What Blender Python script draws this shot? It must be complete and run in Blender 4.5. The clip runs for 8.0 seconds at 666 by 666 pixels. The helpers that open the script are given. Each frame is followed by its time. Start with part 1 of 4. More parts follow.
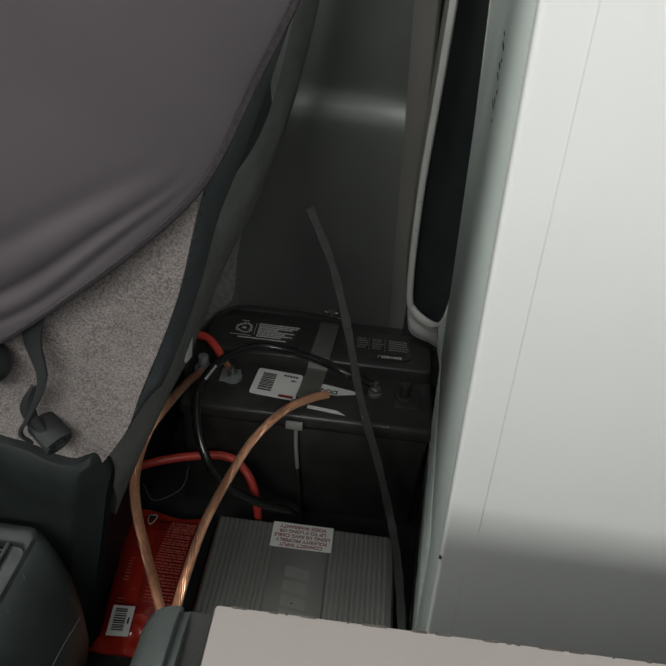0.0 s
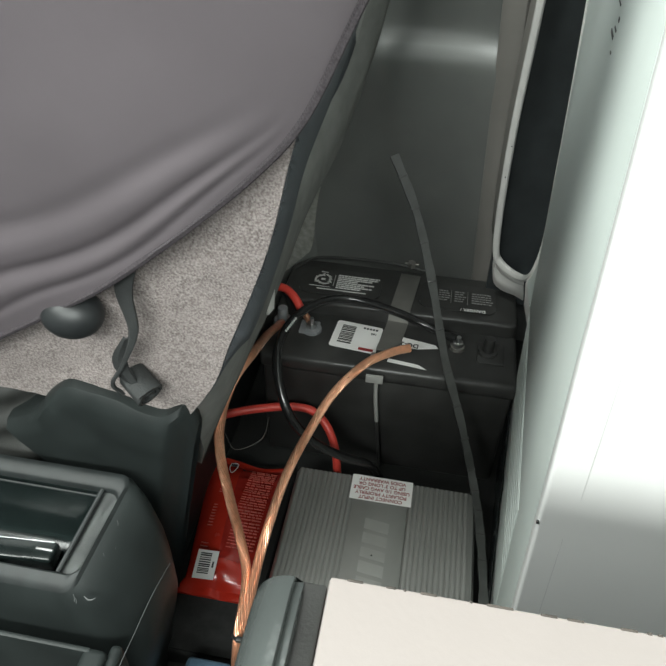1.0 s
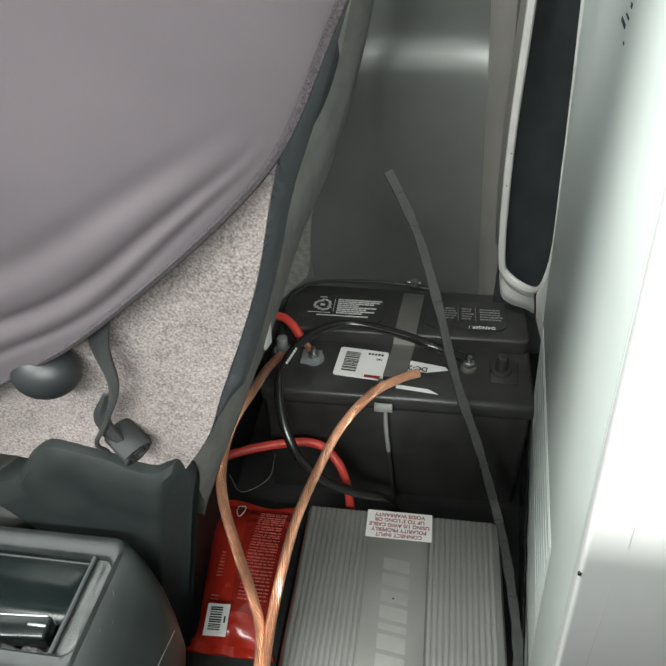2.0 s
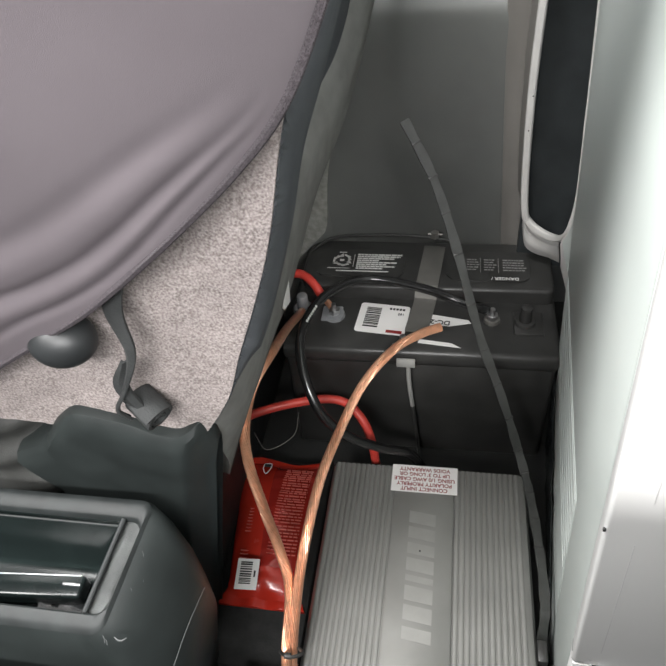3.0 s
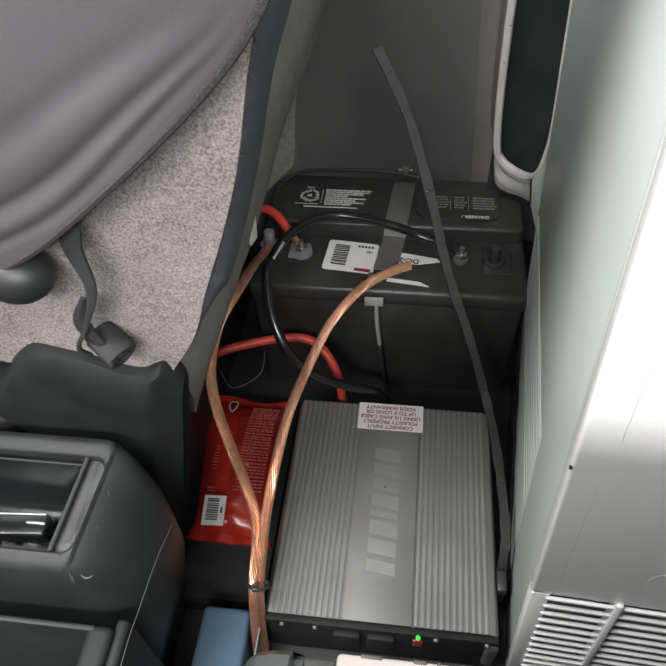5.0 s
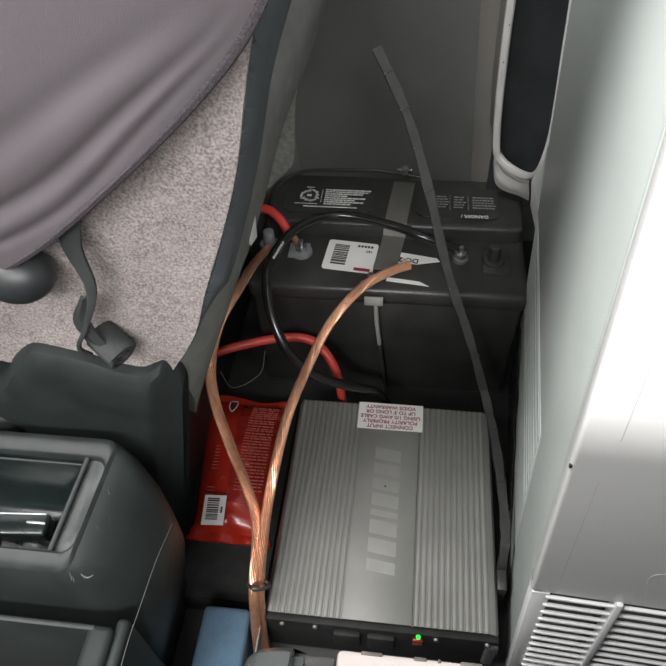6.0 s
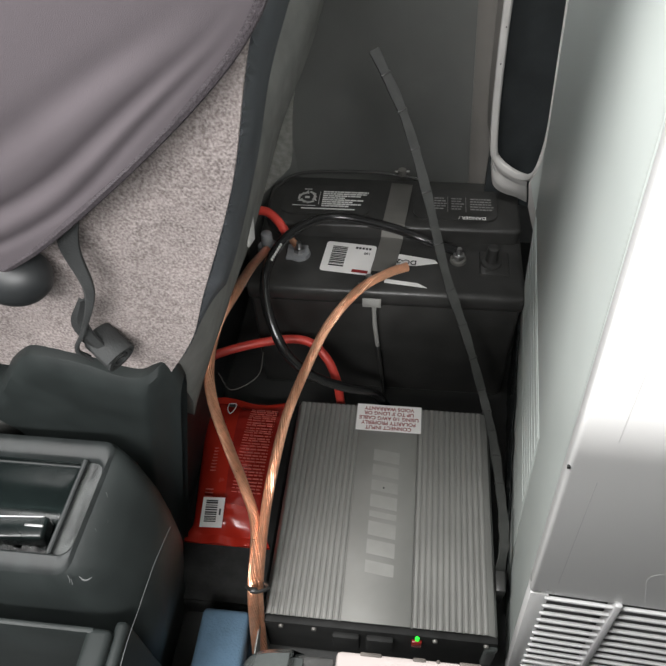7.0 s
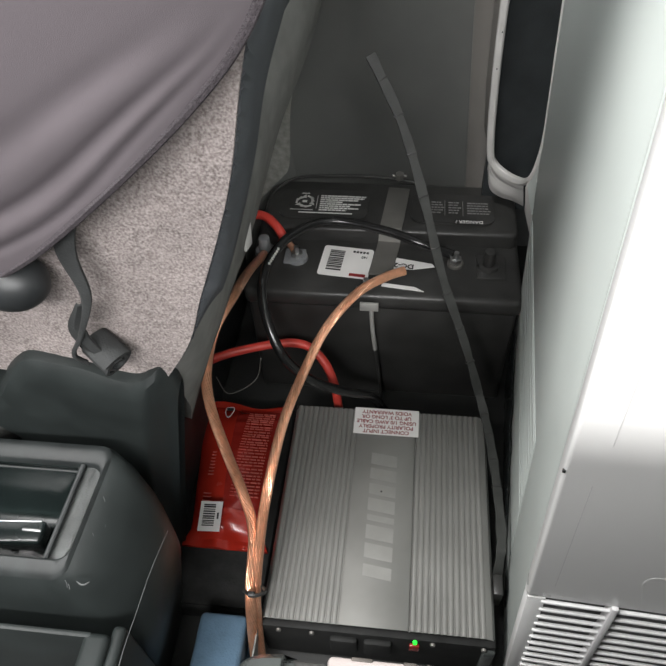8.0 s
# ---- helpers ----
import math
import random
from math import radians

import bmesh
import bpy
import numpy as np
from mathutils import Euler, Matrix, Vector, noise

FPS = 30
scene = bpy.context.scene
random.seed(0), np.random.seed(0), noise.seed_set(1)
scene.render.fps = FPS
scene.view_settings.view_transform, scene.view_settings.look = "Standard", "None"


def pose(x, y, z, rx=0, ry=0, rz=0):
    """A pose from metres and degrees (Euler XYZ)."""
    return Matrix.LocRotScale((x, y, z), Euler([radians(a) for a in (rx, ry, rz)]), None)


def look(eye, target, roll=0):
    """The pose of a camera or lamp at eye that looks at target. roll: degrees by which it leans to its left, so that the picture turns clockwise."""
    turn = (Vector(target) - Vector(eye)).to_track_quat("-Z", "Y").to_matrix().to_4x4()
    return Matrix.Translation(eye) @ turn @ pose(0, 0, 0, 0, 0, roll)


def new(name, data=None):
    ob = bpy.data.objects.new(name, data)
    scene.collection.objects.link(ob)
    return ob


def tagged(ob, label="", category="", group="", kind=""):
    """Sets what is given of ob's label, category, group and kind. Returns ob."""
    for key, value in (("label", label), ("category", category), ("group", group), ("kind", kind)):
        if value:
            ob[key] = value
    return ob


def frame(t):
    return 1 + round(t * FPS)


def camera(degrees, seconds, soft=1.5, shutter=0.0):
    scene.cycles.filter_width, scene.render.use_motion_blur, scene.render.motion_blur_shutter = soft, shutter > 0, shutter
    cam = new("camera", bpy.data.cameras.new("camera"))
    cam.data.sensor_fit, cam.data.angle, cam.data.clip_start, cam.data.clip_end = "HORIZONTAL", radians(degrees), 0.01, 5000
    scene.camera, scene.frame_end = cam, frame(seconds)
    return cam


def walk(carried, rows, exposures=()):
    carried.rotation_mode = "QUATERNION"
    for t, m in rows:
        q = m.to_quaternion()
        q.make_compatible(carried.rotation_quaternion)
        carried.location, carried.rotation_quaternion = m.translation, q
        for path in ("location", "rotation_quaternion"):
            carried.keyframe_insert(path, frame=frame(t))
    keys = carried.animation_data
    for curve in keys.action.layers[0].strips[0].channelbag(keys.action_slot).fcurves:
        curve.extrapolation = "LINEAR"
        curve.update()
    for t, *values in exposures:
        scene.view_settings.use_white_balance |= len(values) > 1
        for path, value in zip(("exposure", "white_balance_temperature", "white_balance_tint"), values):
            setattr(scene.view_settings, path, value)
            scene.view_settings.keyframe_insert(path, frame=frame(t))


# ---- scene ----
cam = camera(52.3, 8.0, soft=1.8)
PATH = [
    (0, (0.122, -0.553, 0.818), (0.068, 1.051, -0.376), 5.7),
    (0.5, (0.106, -0.54, 0.808), (-0.121, 0.98, -0.472), 2.3),
    (1, (0.104, -0.539, 0.808), (-0.13, 0.947, -0.51), 1.8),
    (1.5, (0.099, -0.515, 0.793), (-0.125, 1.033, -0.454), 0.1),
    (3, (0.104, -0.484, 0.787), (-0.214, 0.927, -0.594), -6.3),
    (3.5, (0.105, -0.484, 0.788), (-0.199, 0.929, -0.595), -6.0),
    (4, (0.105, -0.487, 0.789), (-0.183, 0.936, -0.587), -5.6),
    (4.5, (0.104, -0.481, 0.782), (-0.15, 0.878, -0.663), -4.9),
    (5, (0.099, -0.477, 0.779), (-0.106, 0.816, -0.733), -3.2),
    (6.5, (0.099, -0.478, 0.779), (-0.104, 0.816, -0.732), -3.3),
    (7, (0.099, -0.478, 0.779), (-0.1, 0.82, -0.729), -3.2),
    (7.5, (0.1, -0.478, 0.78), (-0.097, 0.824, -0.725), -3.1),
    (8, (0.101, -0.478, 0.781), (-0.096, 0.827, -0.722), -3.2),
]
EXPOSURES = [(0, -1.32, 6480, 4), (0.3, -0.96, 6430, 2), (0.8, -0.08, 6380, 0), (1.0, 0.0, 6380, 0), (1.5, 0.24, 6380, 0), (3.0, 0.54, 6500, 10), (3.5, 0.46, 6500, 10), (4.2, 0.38, 6500, 10), (4.6, 0.22, 6500, 10), (5.0, 0.09, 6500, 10), (6.5, 0.14, 6500, 10), (8.0, 0.17, 6500, 10)]
walk(cam, [(t, look(eye, target, roll)) for t, eye, target, roll in PATH], EXPOSURES)

# ---- light: daylight through the cab's windows, plus an added overhead fill ----
world = bpy.data.worlds.new("sky")
scene.world = world
world.use_nodes = True
wn = world.node_tree.nodes
sky = wn.new("ShaderNodeTexSky")
sky.sky_type, sky.sun_disc = "NISHITA", False
sky.sun_elevation, sky.sun_rotation = radians(55), radians(160)
world.node_tree.links.new(sky.outputs[0], wn["Background"].inputs[0])
wn["Background"].inputs[1].default_value = 0.12


def window_light(name, eye, target, sx, sy, power, colour):
    data = bpy.data.lights.new(name, "AREA")
    data.shape, data.size, data.size_y, data.energy, data.color = "RECTANGLE", sx, sy, power, colour
    ob = new(name, data)
    ob.matrix_world = look(eye, target)
    return ob


window_light("windshield_daylight", (0.15, -1.54, 1.61), (0.15, 0.0, 0.45), 1.5, 0.24, 44, (1.0, 0.98, 0.965))
# added fill from above to lift the appliance side; no known source there
window_light("overhead_fill", (-0.4, -0.27, 1.77), (0.2, 0.1, 0.3), 0.6, 0.45, 24, (1.0, 0.99, 0.975))
window_light("side_window_daylight", (-0.84, -0.62, 1.45), (0.25, 0.0, 0.4), 0.6, 0.45, 18, (1.0, 0.985, 0.965))


# ---- materials ----
def mat(name, base, rough=0.5, metal=0.0, vary=0.12, scale=30.0, bump=0.15, grain=400.0, spec=0.5, coat=0.0, detail=3, fleck=None, fleck_at=(0.55, 0.7), rough_vary=0.1):
    m = bpy.data.materials.new(name)
    m.use_nodes = True
    n, l = m.node_tree.nodes, m.node_tree.links
    b = n["Principled BSDF"]
    co = n.new("ShaderNodeTexCoord")
    big = n.new("ShaderNodeTexNoise")
    big.inputs["Scale"].default_value, big.inputs["Detail"].default_value = scale, 6
    fine = n.new("ShaderNodeTexNoise")
    fine.inputs["Scale"].default_value, fine.inputs["Detail"].default_value = grain, detail
    l.new(co.outputs["Object"], big.inputs["Vector"])
    l.new(co.outputs["Object"], fine.inputs["Vector"])
    ramp = n.new("ShaderNodeValToRGB")
    ramp.color_ramp.interpolation = "EASE"
    lo = [max(0, c * (1 - vary)) for c in base] + [1]
    hi = [min(1, c * (1 + vary)) for c in base] + [1]
    ramp.color_ramp.elements[0].position, ramp.color_ramp.elements[0].color = 0.15, lo
    ramp.color_ramp.elements[1].position, ramp.color_ramp.elements[1].color = 0.85, hi
    l.new(big.outputs["Fac"], ramp.inputs["Fac"])
    out = ramp.outputs["Color"]
    if fleck:
        r2 = n.new("ShaderNodeValToRGB")
        r2.color_ramp.elements[0].position, r2.color_ramp.elements[0].color = fleck_at[0], (0, 0, 0, 1)
        r2.color_ramp.elements[1].position, r2.color_ramp.elements[1].color = fleck_at[1], (1, 1, 1, 1)
        l.new(fine.outputs["Fac"], r2.inputs["Fac"])
        mix = n.new("ShaderNodeMix")
        mix.data_type = "RGBA"
        l.new(r2.outputs["Color"], mix.inputs["Factor"])
        l.new(out, mix.inputs["A"])
        mix.inputs["B"].default_value = (*fleck, 1)
        out = mix.outputs["Result"]
    l.new(out, b.inputs["Base Color"])
    mr = n.new("ShaderNodeMapRange")
    mr.inputs["To Min"].default_value, mr.inputs["To Max"].default_value = max(0.03, rough - rough_vary), min(1, rough + rough_vary)
    l.new(big.outputs["Fac"], mr.inputs["Value"])
    l.new(mr.outputs["Result"], b.inputs["Roughness"])
    b.inputs["Metallic"].default_value = metal
    b.inputs["Specular IOR Level"].default_value = spec
    b.inputs["Coat Weight"].default_value = coat
    b.inputs["Coat Roughness"].default_value = 0.12
    bp = n.new("ShaderNodeBump")
    bp.inputs["Strength"].default_value, bp.inputs["Distance"].default_value = bump, 0.001
    l.new(fine.outputs["Fac"], bp.inputs["Height"])
    l.new(bp.outputs["Normal"], b.inputs["Normal"])
    return m


M_FLOOR = mat("rubber_floor_mat", (0.03, 0.031, 0.03), 0.6, bump=0.4)
M_CONSOLE = mat("grained_dark_plastic", (0.0185, 0.0225, 0.022), 0.45, vary=0.25, spec=0.3, bump=0.2, grain=2000)
M_LEDGE = mat("grey_ledge_plastic", (0.085, 0.092, 0.09), 0.5, vary=0.3, scale=70, bump=0.3, grain=900)
M_SCRATCH = mat("scratched_plastic", (0.085, 0.089, 0.089), 0.6, bump=0.0)
M_CONSOLE_RIM = mat("worn_rim_plastic", (0.017, 0.02, 0.02), 0.46, spec=0.34, vary=0.4, scale=60, bump=0.2, grain=2200)
M_TRAY = mat("smooth_tray_plastic", (0.011, 0.016, 0.0155), 0.2, vary=0.2, bump=0.05)
M_CARPET = mat("felt_carpet", (0.185, 0.159, 0.152), 0.95, vary=0.3, scale=75, bump=1.0, grain=620, detail=6, spec=0.1, fleck=(0.46, 0.412, 0.395), fleck_at=(0.33, 0.76))
M_FABRIC = mat("stretch_seat_fabric", (0.122, 0.107, 0.116), 0.88, vary=0.1, scale=9, bump=0.25, grain=2600, spec=0.12)
M_TRIM = mat("dark_rubber_trim", (0.025, 0.029, 0.0305), 0.5, vary=0.25, scale=40, bump=0.3)
# the carpet's felt greyed and unflecked, shade painted into its colour
M_FLANGE = mat("shaded_carpet_felt", (0.2, 0.2, 0.19), 0.9, vary=0.18, scale=40, bump=0.35, grain=1500, spec=0.15)
M_INNER = mat("dark_grey_felt", (0.26, 0.26, 0.24), 0.95, vary=0.3, scale=120, bump=0.8, grain=800, spec=0.1)
M_GAITER = mat("creased_grey_gaiter", (0.03, 0.031, 0.029), 0.6, vary=0.3, scale=60, bump=0.3, grain=700)
M_EDGE = mat("blue_grey_rubber_edge", (0.06, 0.066, 0.073), 0.7, vary=0.3, scale=45, bump=0.4, grain=900)
M_WALL = mat("satin_grey_cab_plastic", (0.125, 0.129, 0.122), 0.4, vary=0.14, scale=10, bump=0.12, grain=900)
M_WALL_EDGE = mat("warm_grey_panel_edge", (0.155, 0.147, 0.135), 0.4, vary=0.15, scale=14, bump=0.1)
M_SLOT_RIM = mat("pale_slot_rim", (0.5, 0.49, 0.47), 0.4, vary=0.1, bump=0.1)
M_BLACK = mat("black_polypropylene", (0.032, 0.032, 0.0305), 0.36, vary=0.3, bump=0.15, grain=700)
M_MATT = mat("matt_black_plastic", (0.017, 0.0175, 0.017), 0.65, vary=0.4, scale=90, bump=0.3, spec=0.22)
M_BLACK_RUBBER = mat("black_cable_rubber", (0.012, 0.012, 0.012), 0.22, bump=0.05, coat=0.2)
M_RED_RUBBER = mat("red_cable_rubber", (0.6, 0.06, 0.045), 0.4, vary=0.15, bump=0.05)
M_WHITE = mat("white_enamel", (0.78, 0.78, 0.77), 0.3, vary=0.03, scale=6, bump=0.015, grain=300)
# the white again, darker and greener: shade on the side put into colour
M_WHITE_SHADED = mat("shade_toned_white", (0.53, 0.575, 0.55), 0.38, vary=0.06, scale=9, bump=0.1, grain=260)
M_GREY_PANEL = mat("light_grey_plastic", (0.56, 0.55, 0.56), 0.42, vary=0.04, scale=8, bump=0.1, grain=300)
M_GRILLE = mat("white_grille_plastic", (0.62, 0.62, 0.62), 0.4, vary=0.05, bump=0.1)
M_ALU = mat("anodised_aluminium", (0.265, 0.264, 0.25), 0.46, metal=0.5, vary=0.13, scale=14, bump=0.12, grain=800)
M_STEEL = mat("zinc_steel", (0.5, 0.5, 0.5), 0.35, metal=1.0, vary=0.15, bump=0.1)
M_ZINC = mat("bright_zinc", (0.42, 0.42, 0.4), 0.4, metal=0.35, bump=0.05)
M_STRAP = mat("dull_grey_steel_strap", (0.2, 0.195, 0.18), 0.5, metal=0.6, vary=0.15, bump=0.1)
M_LEAD = mat("grey_lead_post", (0.3, 0.31, 0.32), 0.45, metal=0.5, vary=0.2, scale=80)
M_COPPER = mat("copper_strands", (0.86, 0.46, 0.29), 0.32, metal=0.85, vary=0.14, scale=160, bump=0.1, coat=0.6)
M_RED_FOIL = mat("glossy_red_film", (0.42, 0.026, 0.014), 0.24, vary=0.12, scale=20, bump=0.12, grain=90)
M_RED_DARK = mat("glossy_red_film_printed", (0.29, 0.02, 0.014), 0.22, vary=0.15, scale=25, bump=0.2, grain=110)
M_PAPER = mat("white_label_paper", (0.78, 0.77, 0.75), 0.5, vary=0.04, bump=0.02)
M_INK = mat("black_ink", (0.02, 0.02, 0.02), 0.5, bump=0.0)
M_RED_INK = mat("dark_red_ink", (0.25, 0.02, 0.02), 0.5, bump=0.0)
M_PALE_INK = mat("white_print", (0.62, 0.62, 0.6), 0.5, bump=0.0)
M_PINK_INK = mat("pale_red_print", (0.58, 0.12, 0.095), 0.5, bump=0.0)
M_LOGO = mat("pale_silkscreen", (0.305, 0.303, 0.287), 0.46, metal=0.45, vary=0.08, scale=60, bump=0.03)
M_BLUE = mat("blue_shop_towel", (0.095, 0.165, 0.24), 0.9, vary=0.15, scale=60, bump=0.8, grain=500)
M_BEIGE = mat("beige_laminate", (0.25, 0.222, 0.21), 0.45, vary=0.04, scale=8, bump=0.08)
M_WORN = mat("chipped_brown_edge", (0.045, 0.038, 0.032), 0.7, vary=0.5, scale=120, bump=0.5)
M_CAP = mat("grey_green_end_cap", (0.05, 0.056, 0.054), 0.22, vary=0.15, scale=25, bump=0.15)
M_TIE = mat("dusty_black_nylon", (0.042, 0.044, 0.041), 0.5, vary=0.3, scale=60, bump=0.2)
M_FILM = mat("dark_glossy_film", (0.03, 0.035, 0.035), 0.16, vary=0.3, bump=0.3, grain=60)
M_HEM = mat("overlocked_hem_fabric", (0.075, 0.066, 0.072), 0.95, vary=0.4, scale=700, bump=1.0, grain=1200, spec=0.1)
M_KNOB = mat("black_ball_plastic", (0.018, 0.02, 0.021), 0.46, bump=0.05)
M_STITCH = mat("grey_thread", (0.085, 0.077, 0.083), 0.8, bump=0.0)
M_WEB = mat("black_webbing", (0.024, 0.026, 0.026), 0.75, vary=0.2, scale=80, bump=0.5, grain=700)
M_HEADLINER = mat("grey_headliner", (0.4, 0.4, 0.39), 0.9, bump=0.4)
M_CABWALL = mat("cab_side_lining", (0.16, 0.165, 0.165), 0.7, bump=0.3)


def glow(name, colour, strength):
    m = bpy.data.materials.new(name)
    m.use_nodes = True
    b = m.node_tree.nodes["Principled BSDF"]
    b.inputs["Base Color"].default_value = (*colour, 1)
    b.inputs["Emission Color"].default_value = (*colour, 1)
    b.inputs["Emission Strength"].default_value = strength
    return m


M_LED = glow("green_led", (0.02, 0.9, 0.04), 1.6)
M_CLEAR = bpy.data.materials.new("crumpled_clear_film")
M_CLEAR.use_nodes = True
_b = M_CLEAR.node_tree.nodes["Principled BSDF"]
_b.inputs["Transmission Weight"].default_value, _b.inputs["Roughness"].default_value, _b.inputs["IOR"].default_value = 0.9, 0.12, 1.3

# ---- building helpers ----
PLACE = {}


def thing(name, label, category, base=(0, 0, 0), group="", kind="", m=None):
    ob = new(name)
    ob.empty_display_size = 0.05
    ob.matrix_basis = m if m is not None else Matrix.Translation(base)
    PLACE[ob.name] = ob.matrix_basis.copy()
    return tagged(ob, label, category, group, kind)


def part(name, bm, material, parent=None, label="", smooth=True, local=False):
    me = bpy.data.meshes.new(name)
    bmesh.ops.recalc_face_normals(bm, faces=bm.faces[:])
    bm.to_mesh(me)
    bm.free()
    me.materials.append(material)
    if smooth:
        me.polygons.foreach_set("use_smooth", [True] * len(me.polygons))
        me.set_sharp_from_angle(angle=radians(35))
    ob = new(name, me)
    if parent is not None:
        ob.parent = parent
        pm = PLACE.get(parent.name, Matrix.Identity(4))
        if local:
            PLACE[ob.name] = pm
        else:
            ob.matrix_parent_inverse = pm.inverted()
            PLACE[ob.name] = Matrix.Identity(4)
        if local and parent.type == "MESH":
            ob.matrix_parent_inverse = Matrix.Identity(4)
    if label:
        tagged(ob, label)
    return ob


def setting(name, bm, material, label, category):
    return tagged(part(name, bm, material), label, category, kind="structure")


def box(x0, x1, y0, y1, z0, z1, bevel=0.0, seg=2, bm=None, m=None):
    b = bmesh.new()
    bmesh.ops.create_cube(b, size=1)
    for v in b.verts:
        v.co = Vector((x0 + (v.co.x + 0.5) * (x1 - x0), y0 + (v.co.y + 0.5) * (y1 - y0), z0 + (v.co.z + 0.5) * (z1 - z0)))
    if bevel:
        bmesh.ops.bevel(b, geom=b.edges[:], offset=bevel, segments=seg, affect="EDGES", profile=0.5)
    if m is not None:
        b.transform(m)
    if bm is None:
        return b
    return merge(bm, b)


def merge(a, b):
    me = bpy.data.meshes.new("tmp")
    b.to_mesh(me)
    b.free()
    a.from_mesh(me)
    bpy.data.meshes.remove(me)
    return a


def cyl(p0, p1, r0, r1=None, seg=24, bevel=0.0):
    p0, p1 = Vector(p0), Vector(p1)
    r1 = r0 if r1 is None else r1
    b = bmesh.new()
    d = p1 - p0
    bmesh.ops.create_cone(b, cap_ends=True, segments=seg, radius1=r0, radius2=r1, depth=d.length)
    if bevel:
        es = [e for e in b.edges if any(len(f.verts) > 4 for f in e.link_faces)]
        bmesh.ops.bevel(b, geom=es, offset=bevel, segments=2, affect="EDGES", profile=0.5)
    b.transform(Matrix.Translation((p0 + p1) / 2) @ d.to_track_quat("Z", "Y").to_matrix().to_4x4())
    return b


def spline(pts, n=12):
    """Catmull-Rom through the points."""
    p = [Vector(a) for a in pts]
    p = [2 * p[0] - p[1]] + p + [2 * p[-1] - p[-2]]
    out = []
    for i in range(1, len(p) - 2):
        a, b, c, d = p[i - 1:i + 3]
        for k in range(n):
            t = k / n
            out.append(0.5 * (2 * b + (c - a) * t + (2 * a - 5 * b + 4 * c - d) * t * t + (3 * b - a - 3 * c + d) * t ** 3))
    return out + [p[-2]]


def frames_along(path):
    q, up = [], None
    for i, a in enumerate(path):
        d = (path[min(i + 1, len(path) - 1)] - path[max(i - 1, 0)]).normalized()
        if up is None:
            up = Vector((0, 0, 1)) if abs(d.z) < 0.9 else Vector((0, 1, 0))
        up = (up - d * up.dot(d)).normalized()
        q.append((a, d, up, d.cross(up)))
    return q


def sweep(path, profile):
    """A closed profile (u, v) or a function of s giving one, carried along a path."""
    b = bmesh.new()
    rings, fr = [], frames_along(path)
    for i, (a, d, up, side) in enumerate(fr):
        pr = profile(i / (len(fr) - 1)) if callable(profile) else profile
        rings.append([b.verts.new(a + side * u + up * v) for u, v in pr])
    for r, s in zip(rings, rings[1:]):
        for i in range(len(r)):
            b.faces.new((r[i], r[(i + 1) % len(r)], s[(i + 1) % len(r)], s[i]))
    b.faces.new(rings[0])
    b.faces.new(rings[-1][::-1])
    return b


def circle(r, n=16):
    return [(r * math.cos(2 * math.pi * i / n), r * math.sin(2 * math.pi * i / n)) for i in range(n)]


def tube(pts, r, n=10, seg=16):
    return sweep(spline(pts, n), circle(r, seg))


def sheet(rows, thick=None):
    """A surface through rows of points; thick is the offset of its back."""
    b = bmesh.new()
    g = [[b.verts.new(p) for p in r] for r in rows]
    for r, s in zip(g, g[1:]):
        for i in range(len(r) - 1):
            b.faces.new((r[i], r[i + 1], s[i + 1], s[i]))
    if thick is not None:
        t = Vector(thick)
        k = [[b.verts.new(Vector(v.co) + t) for v in r] for r in g]
        for r, s in zip(k, k[1:]):
            for i in range(len(r) - 1):
                b.faces.new((r[i], s[i], s[i + 1], r[i + 1]))
        rim = g[0] + [r[-1] for r in g[1:]] + g[-1][-2::-1] + [r[0] for r in g[-2:0:-1]]
        rimk = k[0] + [r[-1] for r in k[1:]] + k[-1][-2::-1] + [r[0] for r in k[-2:0:-1]]
        for i in range(len(rim)):
            j = (i + 1) % len(rim)
            b.faces.new((rim[i], rim[j], rimk[j], rimk[i]))
    return b


def lerp(a, b, t):
    return Vector(a).lerp(Vector(b), t)


def prism(pts, z0, z1, bm=None, m=None):
    b = bmesh.new()
    lo = [b.verts.new((x, y, z0)) for x, y in pts]
    hi = [b.verts.new((x, y, z1)) for x, y in pts]
    b.faces.new(lo[::-1])
    b.faces.new(hi)
    for i in range(len(pts)):
        j = (i + 1) % len(pts)
        b.faces.new((lo[i], lo[j], hi[j], hi[i]))
    if m is not None:
        b.transform(m)
    return b if bm is None else merge(bm, b)


def plates(rects, z0, z1):
    """Thin printed rectangles (x0, x1, y0, y1) on a level surface."""
    b = bmesh.new()
    for x0, x1, y0, y1 in rects:
        box(x0, x1, y0, y1, z0, z1, bm=b)
    return b


def lettering(name, body, size, m, material, parent, thick=0.0002, space=1.0):
    cu = bpy.data.curves.new(name, "FONT")
    cu.body, cu.size, cu.extrude, cu.align_x, cu.align_y = body, size, thick, "CENTER", "CENTER"
    cu.space_character, cu.offset = space, size * 0.02
    tmp = bpy.data.objects.new(name, cu)
    scene.collection.objects.link(tmp)
    me = bpy.data.meshes.new_from_object(tmp.evaluated_get(bpy.context.evaluated_depsgraph_get()))
    bpy.data.objects.remove(tmp)
    b = bmesh.new()
    b.from_mesh(me)
    bpy.data.meshes.remove(me)
    b.transform(m)
    return part(name, b, material, parent, smooth=False)


